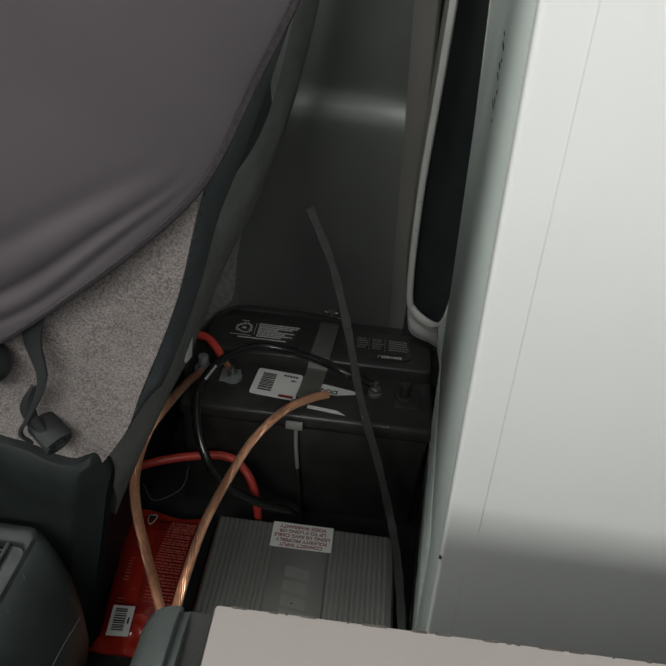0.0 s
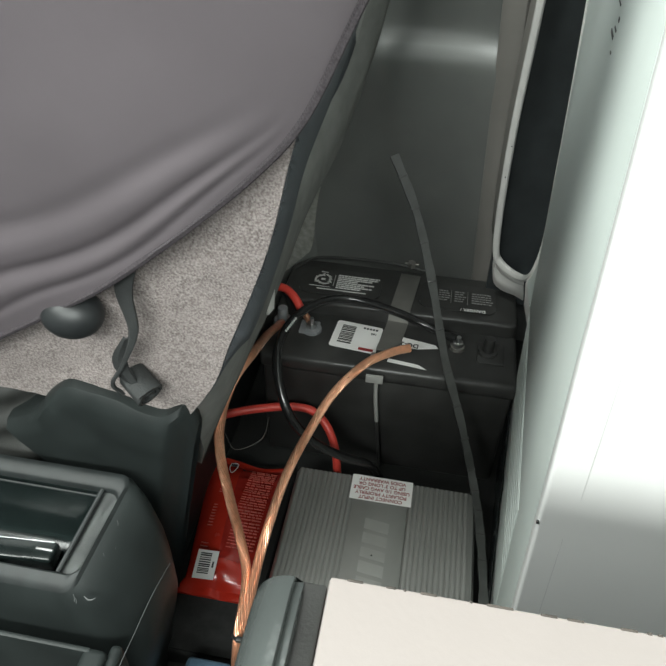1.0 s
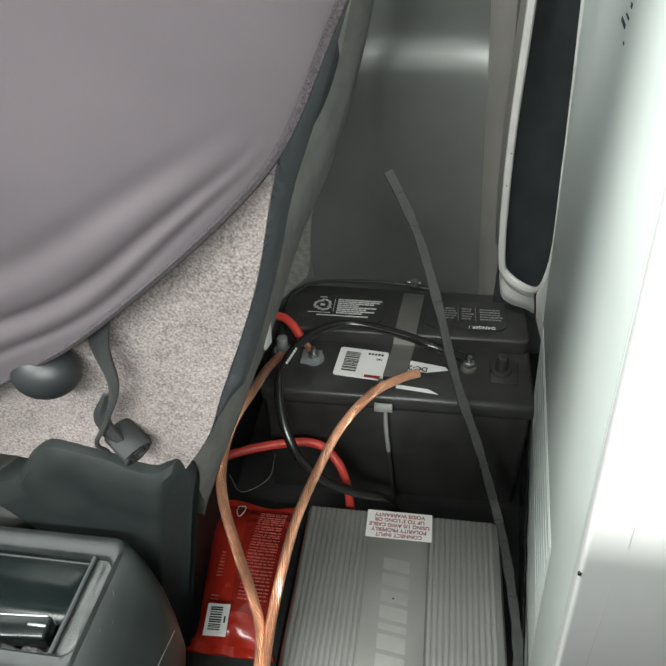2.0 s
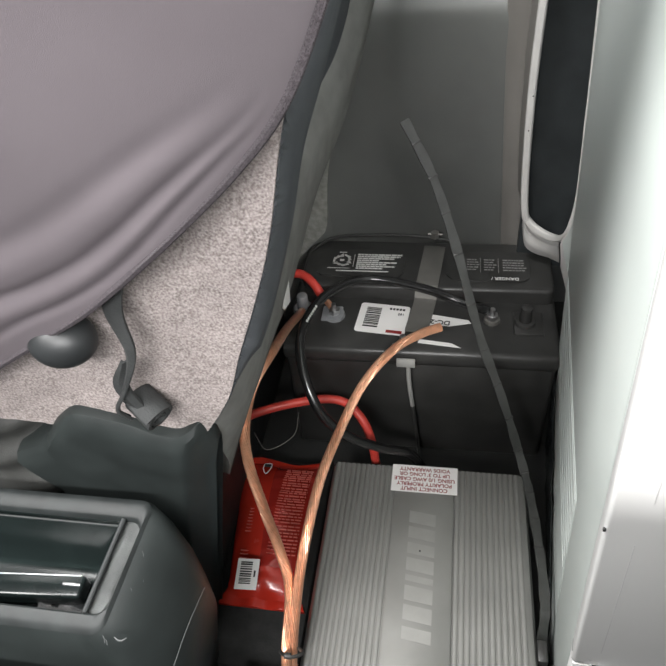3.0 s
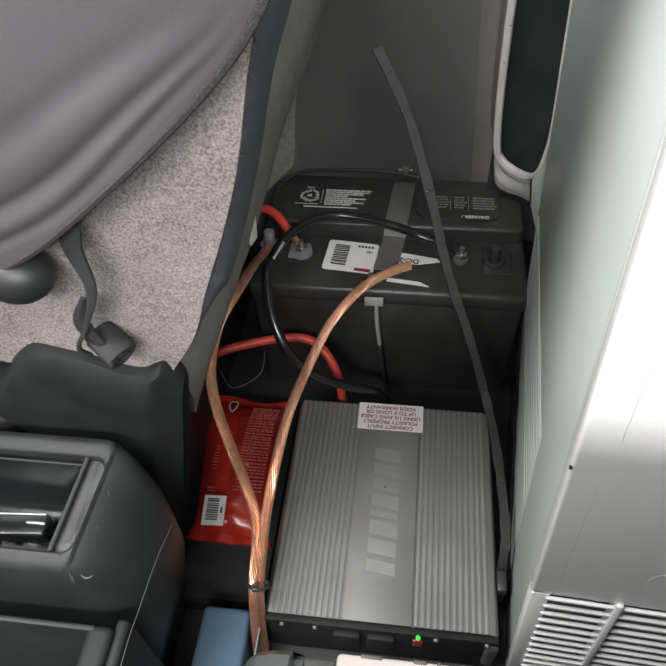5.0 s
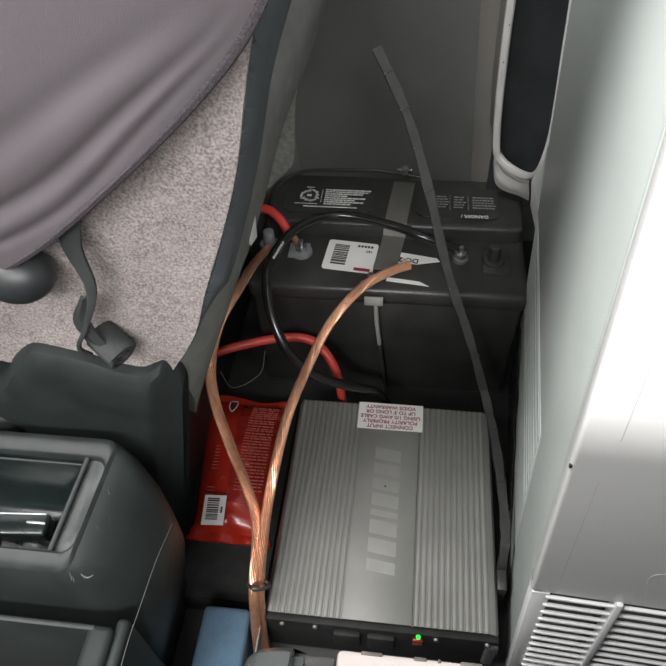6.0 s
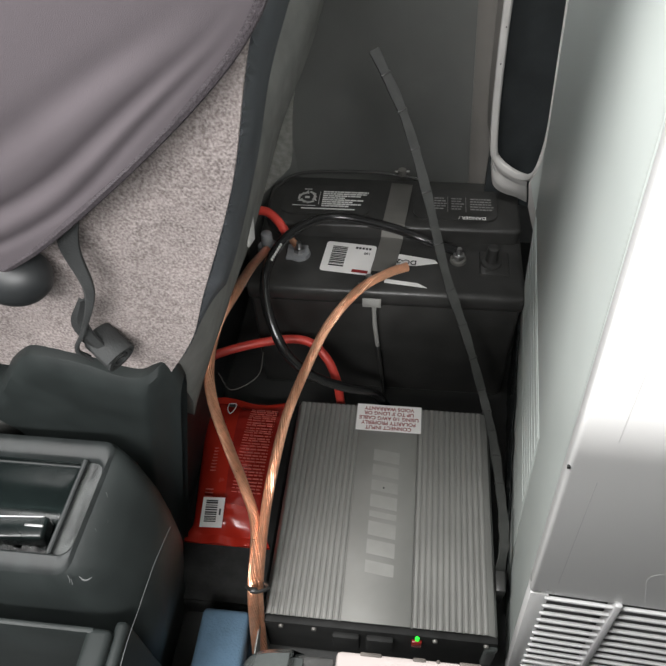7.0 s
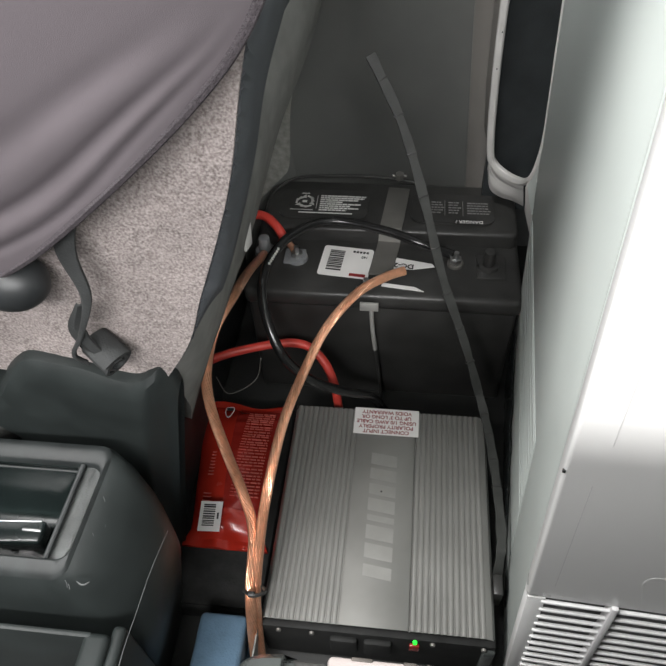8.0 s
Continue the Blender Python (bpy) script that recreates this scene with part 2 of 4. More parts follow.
# ---- the cab ----
setting("floor", box(-0.9, 1.0, -1.6, 0.42, -0.05, 0.0), M_FLOOR, "black rubber floor mat of a truck cab", "floor")
# unseen ceiling; its opening is added only for the overhead fill
b = box(-0.9, 1.0, -1.6, -0.53, 1.8, 1.85)
box(-0.9, 1.0, -0.01, 0.42, 1.8, 1.85, bm=b)
box(-0.9, -0.73, -0.53, -0.01, 1.8, 1.85, bm=b)
box(-0.07, 1.0, -0.53, -0.01, 1.8, 1.85, bm=b)
setting("ceiling", b, M_HEADLINER, "grey padded cab headliner with an opening added for the overhead fill", "ceiling")
b = box(-0.95, -0.9, -1.6, 0.42, 0.0, 1.15)
box(-0.95, -0.9, -1.6, 0.42, 1.65, 1.8, bm=b)
box(-0.95, -0.9, -1.6, -0.78, 1.15, 1.65, bm=b)
box(-0.95, -0.9, -0.02, 0.42, 1.15, 1.65, bm=b)
setting("wall_west", b, M_CABWALL, "grey lined cab side wall with a window opening", "wall")
setting("wall_east", box(1.0, 1.05, -1.6, 0.42, 0.0, 1.8), M_CABWALL, "grey lined cab side wall", "wall")
setting("wall_north", box(-0.9, 1.0, 0.42, 0.47, 0.0, 1.8), M_CABWALL, "grey lined rear cab wall", "wall")
b = box(-0.9, 1.0, -1.65, -1.6, 0.0, 1.2)
box(-0.9, 1.0, -1.65, -1.6, 1.78, 1.8, bm=b)
box(-0.9, -0.7, -1.65, -1.6, 1.2, 1.78, bm=b)
box(0.9, 1.0, -1.65, -1.6, 1.2, 1.78, bm=b)
setting("wall_south", b, M_CABWALL, "cab front wall with a windshield opening", "wall")

# ---- moulded rear panel behind the battery ----
rows = []
for i in range(116):
    z = 1.15 * i / 115
    r = []
    for j in range(41):
        u = j / 40
        x = -0.32 + u * (0.558 - 0.148 * max(0.0, z - 0.2))
        w = min(1.0, abs(x - 0.075 + 0.04 * z) / 0.125)
        y = 0.296 + (1 - w ** 4) * (0.012 + 0.16 * math.log1p(math.exp((0.5 - z) / 0.05)) * 0.05)
        y += 0.024 / (1 + math.exp(-(z - 0.53) / 0.005))
        r.append((x, y, z))
    rows.append(r)
setting("rear_panel", sheet(rows, (0, 0.02, 0)), M_WALL, "dark grey moulded plastic rear panel with a step", "wall panel")

# the panel's rolled edge: paler warm grey than M_WALL to paint in its brightness
rows = []
for i in range(21):
    z = 0.12 + 0.034 * i
    x = 0.1835 - 0.065 * (z - 0.19)
    rows.append([(x + dx, y, z) for dx, y in ((-0.004, 0.306), (0.003, 0.299), (0.01, 0.2945), (0.017, 0.292), (0.022, 0.2912), (0.0255, 0.2935), (0.0265, 0.298))])
setting("lit_panel_edge", sheet(rows, (0, 0.006, 0)), M_WALL_EDGE, "rear panel's rounded warm grey edge, lightened to look lit", "trim")

# slot with a pale rim between rear panel and white appliance
left_rim = [(0.1865, 0.235, 1.1), (0.187, 0.235, 0.8), (0.1875, 0.235, 0.6), (0.187, 0.235, 0.478), (0.1905, 0.235, 0.375), (0.196, 0.235, 0.308), (0.203, 0.234, 0.289)]
right_rim = [(0.2385, 0.183, 0.31), (0.242, 0.18, 0.335), (0.243, 0.18, 0.362), (0.241, 0.18, 0.4), (0.2375, 0.18, 0.45), (0.234, 0.18, 0.503), (0.2245, 0.18, 0.628), (0.206, 0.18, 0.85), (0.187, 0.18, 1.1)]
rim = left_rim + [(0.219, 0.222, 0.282), (0.232, 0.2, 0.291)] + right_rim
slot = thing("pillar_slot", "dark upright slot with a pale rounded rim beside the rear panel", "trim", (0.225, 0.24, 0.24), kind="structure")


def rim_profile(s):
    w = 0.0046 if s < 0.45 else 0.0046 - 0.0026 * min(1.0, (s - 0.45) / 0.12)
    return [(-w, 0.001), (-w * 0.85, -0.0012), (-w * 0.4, -0.002), (w * 0.45, -0.0021), (w * 0.8, -0.001), (w, 0.0015), (w, 0.004), (-w, 0.004)]


part("rim", sweep(spline(rim, 8), rim_profile), M_SLOT_RIM, slot, "pale grey rounded rim")
for z in (0.452, 0.412):
    part("rim_chip", cyl((0.1885, 0.2338, z), (0.1885, 0.2325, z), 0.0008, seg=8), M_INK, slot)
rows = [[(x - 0.001, y + 0.002, z), (x - 0.003, 0.255, z), (x - 0.006, 0.285, z)] for x, y, z in left_rim]
part("reveal", sheet(rows, (0.003, 0.002, 0)), M_WALL_EDGE, slot, "warm grey reveal beside the slot")
cover = []
for x, y, z in right_rim:
    xs_ = 0.2255 + 0.0295 - 0.063 * z
    cover.append([(xs_ + 0.0015, 0.128, z), ((xs_ + x) / 2 + 0.001, 0.155, z), (x + 0.001, y, z)])
cover.insert(0, [(0.2365, 0.128, 0.3), (0.2365, 0.155, 0.298), (0.237, 0.185, 0.297)])
part("pillar_cover", sheet(cover, (0.006, 0.002, 0)), M_WHITE_SHADED, slot, "white pillar cover in the same shade-toned colour")
rows = [[(lerp((0.1975, 0.266, 0.2), (0.19, 0.266, 1.1), t)), (lerp((0.3, 0.262, 0.2), (0.26, 0.262, 1.1), t))] for t in (0, 0.25, 0.5, 0.75, 1)]
part("back_plate", sheet(rows, (0, 0.01, 0)), M_TRIM, slot, "near-black recessed back")
rows = []
lip_top = spline([(0.1935, 0.2345, 0.325), (0.1975, 0.2345, 0.3), (0.208, 0.233, 0.281), (0.2265, 0.222, 0.274), (0.2365, 0.208, 0.283)], 5)
lip_low = spline([(0.1965, 0.243, 0.278), (0.2035, 0.246, 0.246), (0.217, 0.244, 0.235), (0.233, 0.236, 0.235), (0.245, 0.222, 0.238)], 5)
for a, c in zip(lip_top, lip_low):
    r = []
    for k in range(13):
        v = k / 12
        p = lerp(a, c, v)
        fall = 0.004 * math.exp(-((v - 0.36) / 0.09) ** 2) - 0.0035 * math.exp(-((v - 0.14) / 0.12) ** 2) - 0.003 * math.exp(-((v - 0.72) / 0.2) ** 2)
        r.append((p.x, p.y + fall, p.z))
    rows.append(r)
part("lip", sheet(rows, (0.001, 0.008, 0)), M_SLOT_RIM, slot, "pale moulded lip under the slot")
rows = []
for k in range(9):
    v = k / 8
    a, c = lerp((0.2355, 0.186, 0.293), (0.2425, 0.178, 0.352), v), lerp((0.2415, 0.192, 0.255), (0.2455, 0.15, 0.25), v)
    rows.append([lerp(a, c, q / 6) + Vector((0, -0.004 * math.sin(math.pi * q / 6), 0)) for q in range(7)])
part("corner_flap", sheet(rows, (0.004, 0.004, 0)), M_SLOT_RIM, slot, "pale folded corner of the pillar cover")

# ---- white appliance ----
UM = pose(0.2275, -0.267, 0.0, 0, -3.6, -4.2)
unit = thing("appliance", "tall white enamelled appliance with a slatted vent at its foot", "appliance", m=UM)
Z_DOOR = 0.447
b = prism([(0.019, 1.02), (0.398, 1.02), (0.398, 0.01), (0.0125, 0.01), (0.0125, Z_DOOR - 0.002)], 0.0, 0.5)
for v in b.verts:
    v.co = Vector((v.co.z, v.co.x, v.co.y))
bmesh.ops.bevel(b, geom=b.edges[:], offset=0.003, segments=2, affect="EDGES", profile=0.5)
part("body", b, M_WHITE_SHADED, unit, "white side sheet, darkened and greened for shade", local=True)
part("front_panel", box(-0.001, 0.502, -0.002, 0.0118, 0.2365, 1.02, 0.003, 3), M_WHITE, unit, "glossy white front panel", local=True)
part("seam_strip", box(0.0202, 0.0208, -0.00215, 0.0, Z_DOOR + 0.012, 1.01, 0.00005), M_WHITE, unit, local=True)
gx0, gx1, gz0, gz1 = 0.014, 0.46, 0.045, 0.236
for q in ((0.0, gx0, 0.01, gz1), (gx1, 0.5, 0.01, gz1), (gx0, gx1, 0.01, gz0)):
    part("grille_frame", box(q[0], q[1], -0.002, 0.012, q[2], q[3], 0.0006), M_WHITE, unit, local=True)
# no real recess: a black backing paints the darkness between the slats
grille = part("vent_grille", box(gx0, gx1, 0.011, 0.013, gz0, gz1, 0.0), M_BLACK, unit, "white slatted vent over a black plate for the opening's shade", local=True)
for i in range(12):
    z = gz0 + 0.007 + i * (gz1 - gz0 - 0.012) / 11
    part("slat", box(gx0 - 0.003, gx1, -0.004, -0.0005, z - 0.0019, z + 0.0019, 0.0014), M_GRILLE, grille, local=True)
for x in (0.065, 0.2, 0.335):
    part("divider", box(x - 0.003, x + 0.003, -0.0055, 0.008, gz0, gz1 + 0.004, 0.002), M_GRILLE, grille, local=True)

part("lower_seam", box(0.0173, 0.0176, -0.0021, 0.0, 0.262, 0.415, 0.00003), M_GREY_PANEL, unit, local=True)
part("pale_scrawl", tube([(0.082, -0.0018, 0.246), (0.077, -0.0018, 0.272), (0.074, -0.0018, 0.289), (0.078, -0.0018, 0.299), (0.086, -0.0018, 0.3), (0.095, -0.0018, 0.296)], 0.00035, 6, 6), M_WHITE, unit, "pale scrawled mark", local=True)
part("corner_chip", box(-0.0014, 0.0004, -0.0022, -0.0004, 0.4265, 0.4292, 0.0003), M_INK, unit, local=True)
for i in range(9):
    z = 0.672 + i * 0.0065
    y = 0.16 + 0.006 * math.sin(i * 1.7)
    part("scuff", box(-0.0004, 0.0004, y, y + 0.004 + 0.006 * ((i * 5) % 3), z, z + 0.0012 + 0.0012 * (i % 2), 0.0001), M_INK, unit, local=True)
rows = []
for i in range(61):
    t = i / 60
    y = 0.385 - 0.27 * t
    ztop = 0.15 - 0.1 * t + 0.012 * noise.noise(Vector((t * 11, 0, 4)))
    rows.append([(-0.0026 - 0.003 * abs(noise.noise(Vector((t * 26, k * 0.5, 8)))), y, ztop * (1 - k / 10)) for k in range(11)])
part("torn_film", sheet(rows, (0.0006, 0, 0)), M_FILM, unit, "crinkled dark protective film peeling off", local=True)
ribbed = part("ribbed_strip", box(-0.0005, 0.0002, 0.1, 0.384, 0.02, 0.3, 0.0002), M_WHITE_SHADED, unit, "pale finely ribbed plastic strip", local=True)
for i in range(7):
    z = 0.175 + i * 0.0185
    part("rib", box(-0.0009, -0.0003, 0.106, 0.383, z, z + 0.007, 0.0002), M_WHITE_SHADED, ribbed, local=True)

# ---- seat pedestal: carpeted front, rubber edge, felt flange ----
ped = thing("seat_pedestal", "seat pedestal with grey-beige felt carpet and dark rubber edging", "seat pedestal", (-0.2, 0.0, 0.0))
edge = spline([(-0.076, -0.185, 0.372), (-0.046, -0.185, 0.422), (-0.03, -0.185, 0.466), (-0.01, -0.185, 0.518), (0.006, -0.185, 0.566), (0.023, -0.185, 0.636), (0.055, -0.185, 0.74), (0.1, -0.185, 0.95)], 40)
dark = spline([(-0.076, -0.178, 0.37), (-0.0495, -0.172, 0.4145), (-0.043, -0.15, 0.431), (-0.0425, -0.1, 0.429), (-0.0395, 0.0, 0.4597), (-0.0396, 0.06, 0.4787), (-0.0319, 0.12, 0.4955), (0.0, 0.22, 0.56), (0.05, 0.28, 0.84)], 40)
low_e = spline([(-0.094, -0.128, 0.24), (-0.083, -0.088, 0.274), (-0.075, -0.054, 0.292), (-0.07, -0.004, 0.30), (-0.062, 0.06, 0.312), (-0.036, 0.137, 0.392), (-0.005, 0.225, 0.46), (0.03, 0.295, 0.6), (0.075, 0.31, 0.88)], 40)
rows = []
for i, p in enumerate(edge):
    r = []
    for j in range(61):
        u = j / 60
        wob = 0.004 * noise.noise(Vector((u * 9, p.z * 14, 3))) + 0.0012 * noise.noise(Vector((u * 150, p.z * 160, 7)))
        r.append((p.x - (1 - u) * 0.42, p.y + wob * (1 - u * 0.6) + 0.015 * max(0, u - 0.95), p.z + (1 - u) * (0.025 if p.z < 0.5 else 0.0)))
    rows.append(r)
part("carpet", sheet(rows, (0, 0.02, 0)), M_CARPET, ped, "grey-beige flecked felt carpet")
rows = []
for i, (e, d) in enumerate(zip(edge, dark)):
    fuzz = 0.002 * noise.noise(Vector((i * 0.55, 3, 1))) + 0.0016 * noise.noise(Vector((i * 1.7, 5, 1)))
    e2 = Vector((e.x + 0.001, e.y + 0.004, e.z))
    w = min(1.0, max(0.0, (d - e2).length - 0.012) / 0.06)
    r = []
    for k in range(15):
        v = k / 14
        lift = 0.012 * math.sin(math.pi * min(1.0, v / 0.8)) * (1 - 0.4 * v) + 0.003 * math.exp(-((v - 0.5) / 0.07) ** 2) - 0.006 * math.exp(-((v - 0.9) / 0.08) ** 2)
        r.append(lerp(e2, d, v) + Vector((1.0, -0.35, 0.0)) * (lift * w if 0 < k < 14 else 0.0) + Vector((fuzz * math.exp(-2.0 * k), 0, 0)))
    rows.append(r)
part("rubber_edge", sheet(rows, (-0.015, 0.006, 0)), M_EDGE, ped, "dark blue-grey rubber edging")
rows = []
for i, (d, l) in enumerate(zip(dark, low_e)):
    rows.append([lerp(d, l, u / 10) + Vector((0.007 * math.sin(math.pi * u / 10) + 0.0012 * noise.noise(Vector((i * 0.03, u * 0.4, 6))), 0, 0)) for u in range(11)])
part("flange", sheet(rows, (-0.008, 0.002, 0)), M_FLANGE, ped, "felt side flange, carpet felt greyed for shade")
rows = []
for a in spline([(-0.02, 0.284, 0.5), (-0.0517, 0.284, 0.331), (-0.0604, 0.284, 0.2466), (-0.0718, 0.284, 0.2241), (-0.0905, 0.284, 0.2033), (-0.12, 0.284, 0.157), (-0.16, 0.284, 0.0)], 6):
    rows.append([(a.x - 0.1 * (1 - k / 8), a.y - 0.006 * (1 - k / 8), a.z) for k in range(9)])
part("inner_felt", sheet(rows, (0, 0.006, 0)), M_INNER, ped, "grey felt at the back of the pedestal")
part("core", box(-0.5, -0.14, -0.15, 0.29, 0.0, 0.6, 0.02), M_TRIM, ped)
tag = part("tag", box(-0.008, 0.008, -0.0015, 0.0015, -0.013, 0.013, 0.001, m=pose(-0.0515, 0.012, 0.352, 0, 8, 80)), M_PALE_INK, ped, "small pale woven tag")

# ---- seat cover ----
seat = thing("seat_cover", "dark mauve-grey stretch fabric cover draped over a seat", "seat cover", (-0.2, -0.2, 0.6))
hem = spline([(-0.42, -0.215, 0.35), (-0.25, -0.215, 0.44), (-0.135, -0.215, 0.511), (-0.097, -0.215, 0.537), (-0.051, -0.215, 0.575), (-0.001, -0.215, 0.619), (0.03, -0.215, 0.655), (0.055, -0.215, 0.708), (0.077, -0.215, 0.755), (0.12, -0.21, 0.86), (0.15, -0.2, 1.0)], 16)
rows = []
nv = 150
for h in hem:
    r = []
    for k in range(nv + 1):
        v = k / nv
        d = 0.36 * v ** 1.5
        out = 0.03 * math.sin(min(1.0, d * 4.0) * math.pi * 0.5)
        q = max(0.0, 0.03 - h.x)
        on = min(1.0, q / 0.04)
        fold = 0.0
        for at, slope, width, grow, deep in ((0.003, 0.07, 0.0025, 0.006, -0.0014), (0.006, 0.11, 0.004, 0.01, 0.0012), (0.009, 0.17, 0.003, 0.009, -0.0021), (0.015, 0.24, 0.008, 0.02, 0.0016), (0.022, 0.33, 0.006, 0.015, -0.0013)):
            fold += on * deep * math.exp(-((d - at - slope * q - 0.003 * math.sin(q * 45)) / (width + grow * q)) ** 2)
        high = min(1.0, max(0.0, (h.z - 0.58) / 0.12))
        fold -= 0.02 * high * math.exp(-d / 0.035)
        fold += 0.0015 * noise.noise(Vector((h.x * 12, d * 16, 1)))
        r.append((h.x - 0.62 * d, h.y - out - fold + 0.25 * max(0, d - 0.25), h.z + 0.78 * d))
    rows.append(r)
part("cover", sheet(rows, (0, 0.003, 0)), M_FABRIC, seat, "dark mauve-grey stretch fabric")
part("hem", sweep([Vector((p.x + 0.0005, p.y + 0.002 + 0.02 * min(1.0, max(0.0, (p.z - 0.58) / 0.12)), p.z)) for p in hem], circle(0.0032, 8)), M_HEM, seat, "darker overlocked hem")
zig = []
for i in range(0, 4 * (len(hem) - 61)):
    a = hem[60 + i // 4].lerp(hem[61 + i // 4], (i % 4) / 4)
    zig.append(Vector((a.x - 0.001 * (i % 2), a.y - 0.0022 - 0.0003 * (i % 2) + 0.02 * min(1.0, max(0.0, (a.z - 0.58) / 0.12)), a.z + 0.0009 * (i % 2))))
part("stitching", sweep(zig, circle(0.00022, 4)), M_STITCH, seat, "grey zigzag stitches")

cush = thing("seat_cushion", "foam seat cushion hidden under the fabric cover", "cushion", (-0.3, 0.0, 0.6))
part("foam", box(-0.62, -0.06, -0.165, 0.22, 0.6, 0.9, 0.06, 5), M_TRIM, cush)
boot_ = thing("lever_boot", "creased dark grey leather gaiter of a floor lever", "lever boot", (-0.262, -0.17, 0.3))
rows = []
for i in range(41):
    v = i / 40
    r = []
    for j in range(49):
        a = math.tau * j / 48
        rad = 0.075 - 0.045 * v + 0.004 * math.sin(v * 24 + 1.2 * math.sin(a * 2)) + 0.006 * noise.noise(Vector((math.cos(a) * 1.6, math.sin(a) * 1.6, v * 5)))
        r.append((-0.262 + rad * math.cos(a), -0.145 + 0.75 * rad * math.sin(a), 0.29 + 0.13 * v))
    rows.append(r)
part("gaiter", sheet(rows), M_GAITER, boot_)
part("lever_stem", cyl((-0.262, -0.145, 0.4), (-0.28, -0.13, 0.52), 0.012, 0.009), M_BLACK, boot_)

# ---- webbing strap and knob ----
strap = thing("seat_strap", "twisted black webbing strap with a rolled-up end", "strap", (-0.1, -0.2, 0.42))
flat = [(-0.0085, -0.0012), (0.0085, -0.0012), (0.0085, 0.0012), (-0.0085, 0.0012)]
path = spline([(-0.082, -0.206, 0.56), (-0.092, -0.207, 0.525), (-0.0905, -0.209, 0.49), (-0.105, -0.21, 0.455), (-0.118, -0.208, 0.432), (-0.112, -0.206, 0.42)], 8)
rr = []
for i, p in enumerate(path):
    s = i / (len(path) - 1)
    a = 0.2 + 0.9 * s
    w = 0.0088 * (1 - 0.62 * math.sin(math.pi * min(1.0, s / 0.62) * 0.5) ** 2) + 0.0022 * max(0.0, s - 0.7)
    c, sn = math.cos(a), math.sin(a)
    rr.append([(p.x - c * w, p.y + 0.5 * sn * w, p.z - 0.15 * w), (p.x - c * w * 0.4, p.y - 0.0012, p.z), (p.x + c * w * 0.4, p.y - 0.0016, p.z), (p.x + c * w, p.y - 0.5 * sn * w, p.z + 0.25 * w)])
part("webbing", sheet(rr, (0, 0.0022, 0)), M_WEB, strap)
rr = []
for i in range(13):
    v = i / 12
    c = Vector((-0.0985 - 0.010 * math.sin(math.pi * min(1.0, v * 1.15)) ** 1.2 + 0.001 * v, -0.2085, 0.482 - 0.062 * v))
    w = 0.0022 + 0.0034 * math.sin(math.pi * v)
    rr.append([(c.x - w, c.y + 0.001, c.z), (c.x, c.y - 0.0006, c.z), (c.x + w, c.y + 0.0012, c.z)])
part("folded_end", sheet(rr, (0, 0.0022, 0)), M_WEB, strap)
# the webbing's end, rolled up
ax = Vector((0.78, -0.5, -0.32)).normalized()
sa = ax.cross(Vector((0, 0, 1))).normalized()
sb = sa.cross(ax)
mid_ = Vector((-0.0995, -0.2005, 0.4275))
b = bmesh.new()
ring = []
for i in range(61):
    a = 0.6 + i * math.tau * 2.3 / 60
    r0 = 0.0126 - 0.0075 * i / 60
    cols = []
    for h_, dr in ((-0.0125, 0), (-0.0118, 0.0004), (0.0118, 0.0004), (0.0125, 0), (0.0125, -0.0022), (-0.0125, -0.0022)):
        q = r0 + dr + 0.0005 * noise.noise(Vector((i * 0.3, h_ * 90, 2)))
        cols.append(b.verts.new(mid_ + ax * (h_ + 0.0006 * math.sin(i * 0.35)) + sa * (q * math.cos(a) * 1.05) + sb * (q * math.sin(a) * 0.92)))
    ring.append(cols)
for p_, q_ in zip(ring, ring[1:]):
    for n_ in range(6):
        b.faces.new((p_[n_], p_[(n_ + 1) % 6], q_[(n_ + 1) % 6], q_[n_]))
b.faces.new(ring[0])
b.faces.new(list(reversed(ring[-1])))
bmesh.ops.recalc_face_normals(b, faces=b.faces[:])
part("rolled_end", b, M_WEB, strap, "rolled-up end of the black webbing")
knob = thing("seat_lever", "short black seat lever with a smooth ball end", "lever", (-0.133, -0.19, 0.49))
b = bmesh.new()
bmesh.ops.create_uvsphere(b, u_segments=32, v_segments=20, radius=0.021)
for v in b.verts:
    v.co = Vector((v.co.x * 1.08, v.co.y * 0.9, v.co.z * 0.86))
b.transform(Matrix.Translation((-0.136, -0.205, 0.497)))
part("ball", b, M_KNOB, knob)
part("shaft", cyl((-0.15, -0.16, 0.52), (-0.14, -0.2, 0.5), 0.008, 0.01), M_BLACK, knob)


# ---- centre console ----
def tz(y):
    return 0.325 + 0.35 * (y + 0.235)


con = thing("console", "dark green-grey grained plastic console with an open tray", "console", (-0.25, -0.28, 0.0))
XL, XS, XR, YB, YF = -0.5, -0.138, -0.1205, -0.231, -0.299
SKEW = 0.2


def outline(off, r, front=None, back=None, skew=1.0):
    """The console's open outline, pushed out by off: along the back, round two corners, along the front."""
    xr_, yb_, yf_ = XR + off, YB + (off if back is None else back), YF - (off if front is None else front)
    r = r + max(0.0, off) * 0.7
    pts = [(XL, yb_), (-0.35, yb_), (-0.2, yb_)]
    pts += [(xr_ - r + r * math.sin(a), yb_ - r + r * math.cos(a)) for a in [math.pi / 2 * k / 8 for k in range(9)]]
    pts += [(xr_ - r + r * math.cos(a), yf_ + r - r * math.sin(a)) for a in [math.pi / 2 * k / 8 for k in range(9)]]
    pts += [(-0.2, yf_), (-0.35, yf_), (XL, yf_)]
    return [(x + skew * SKEW * (y - YB), y) for x, y in pts]


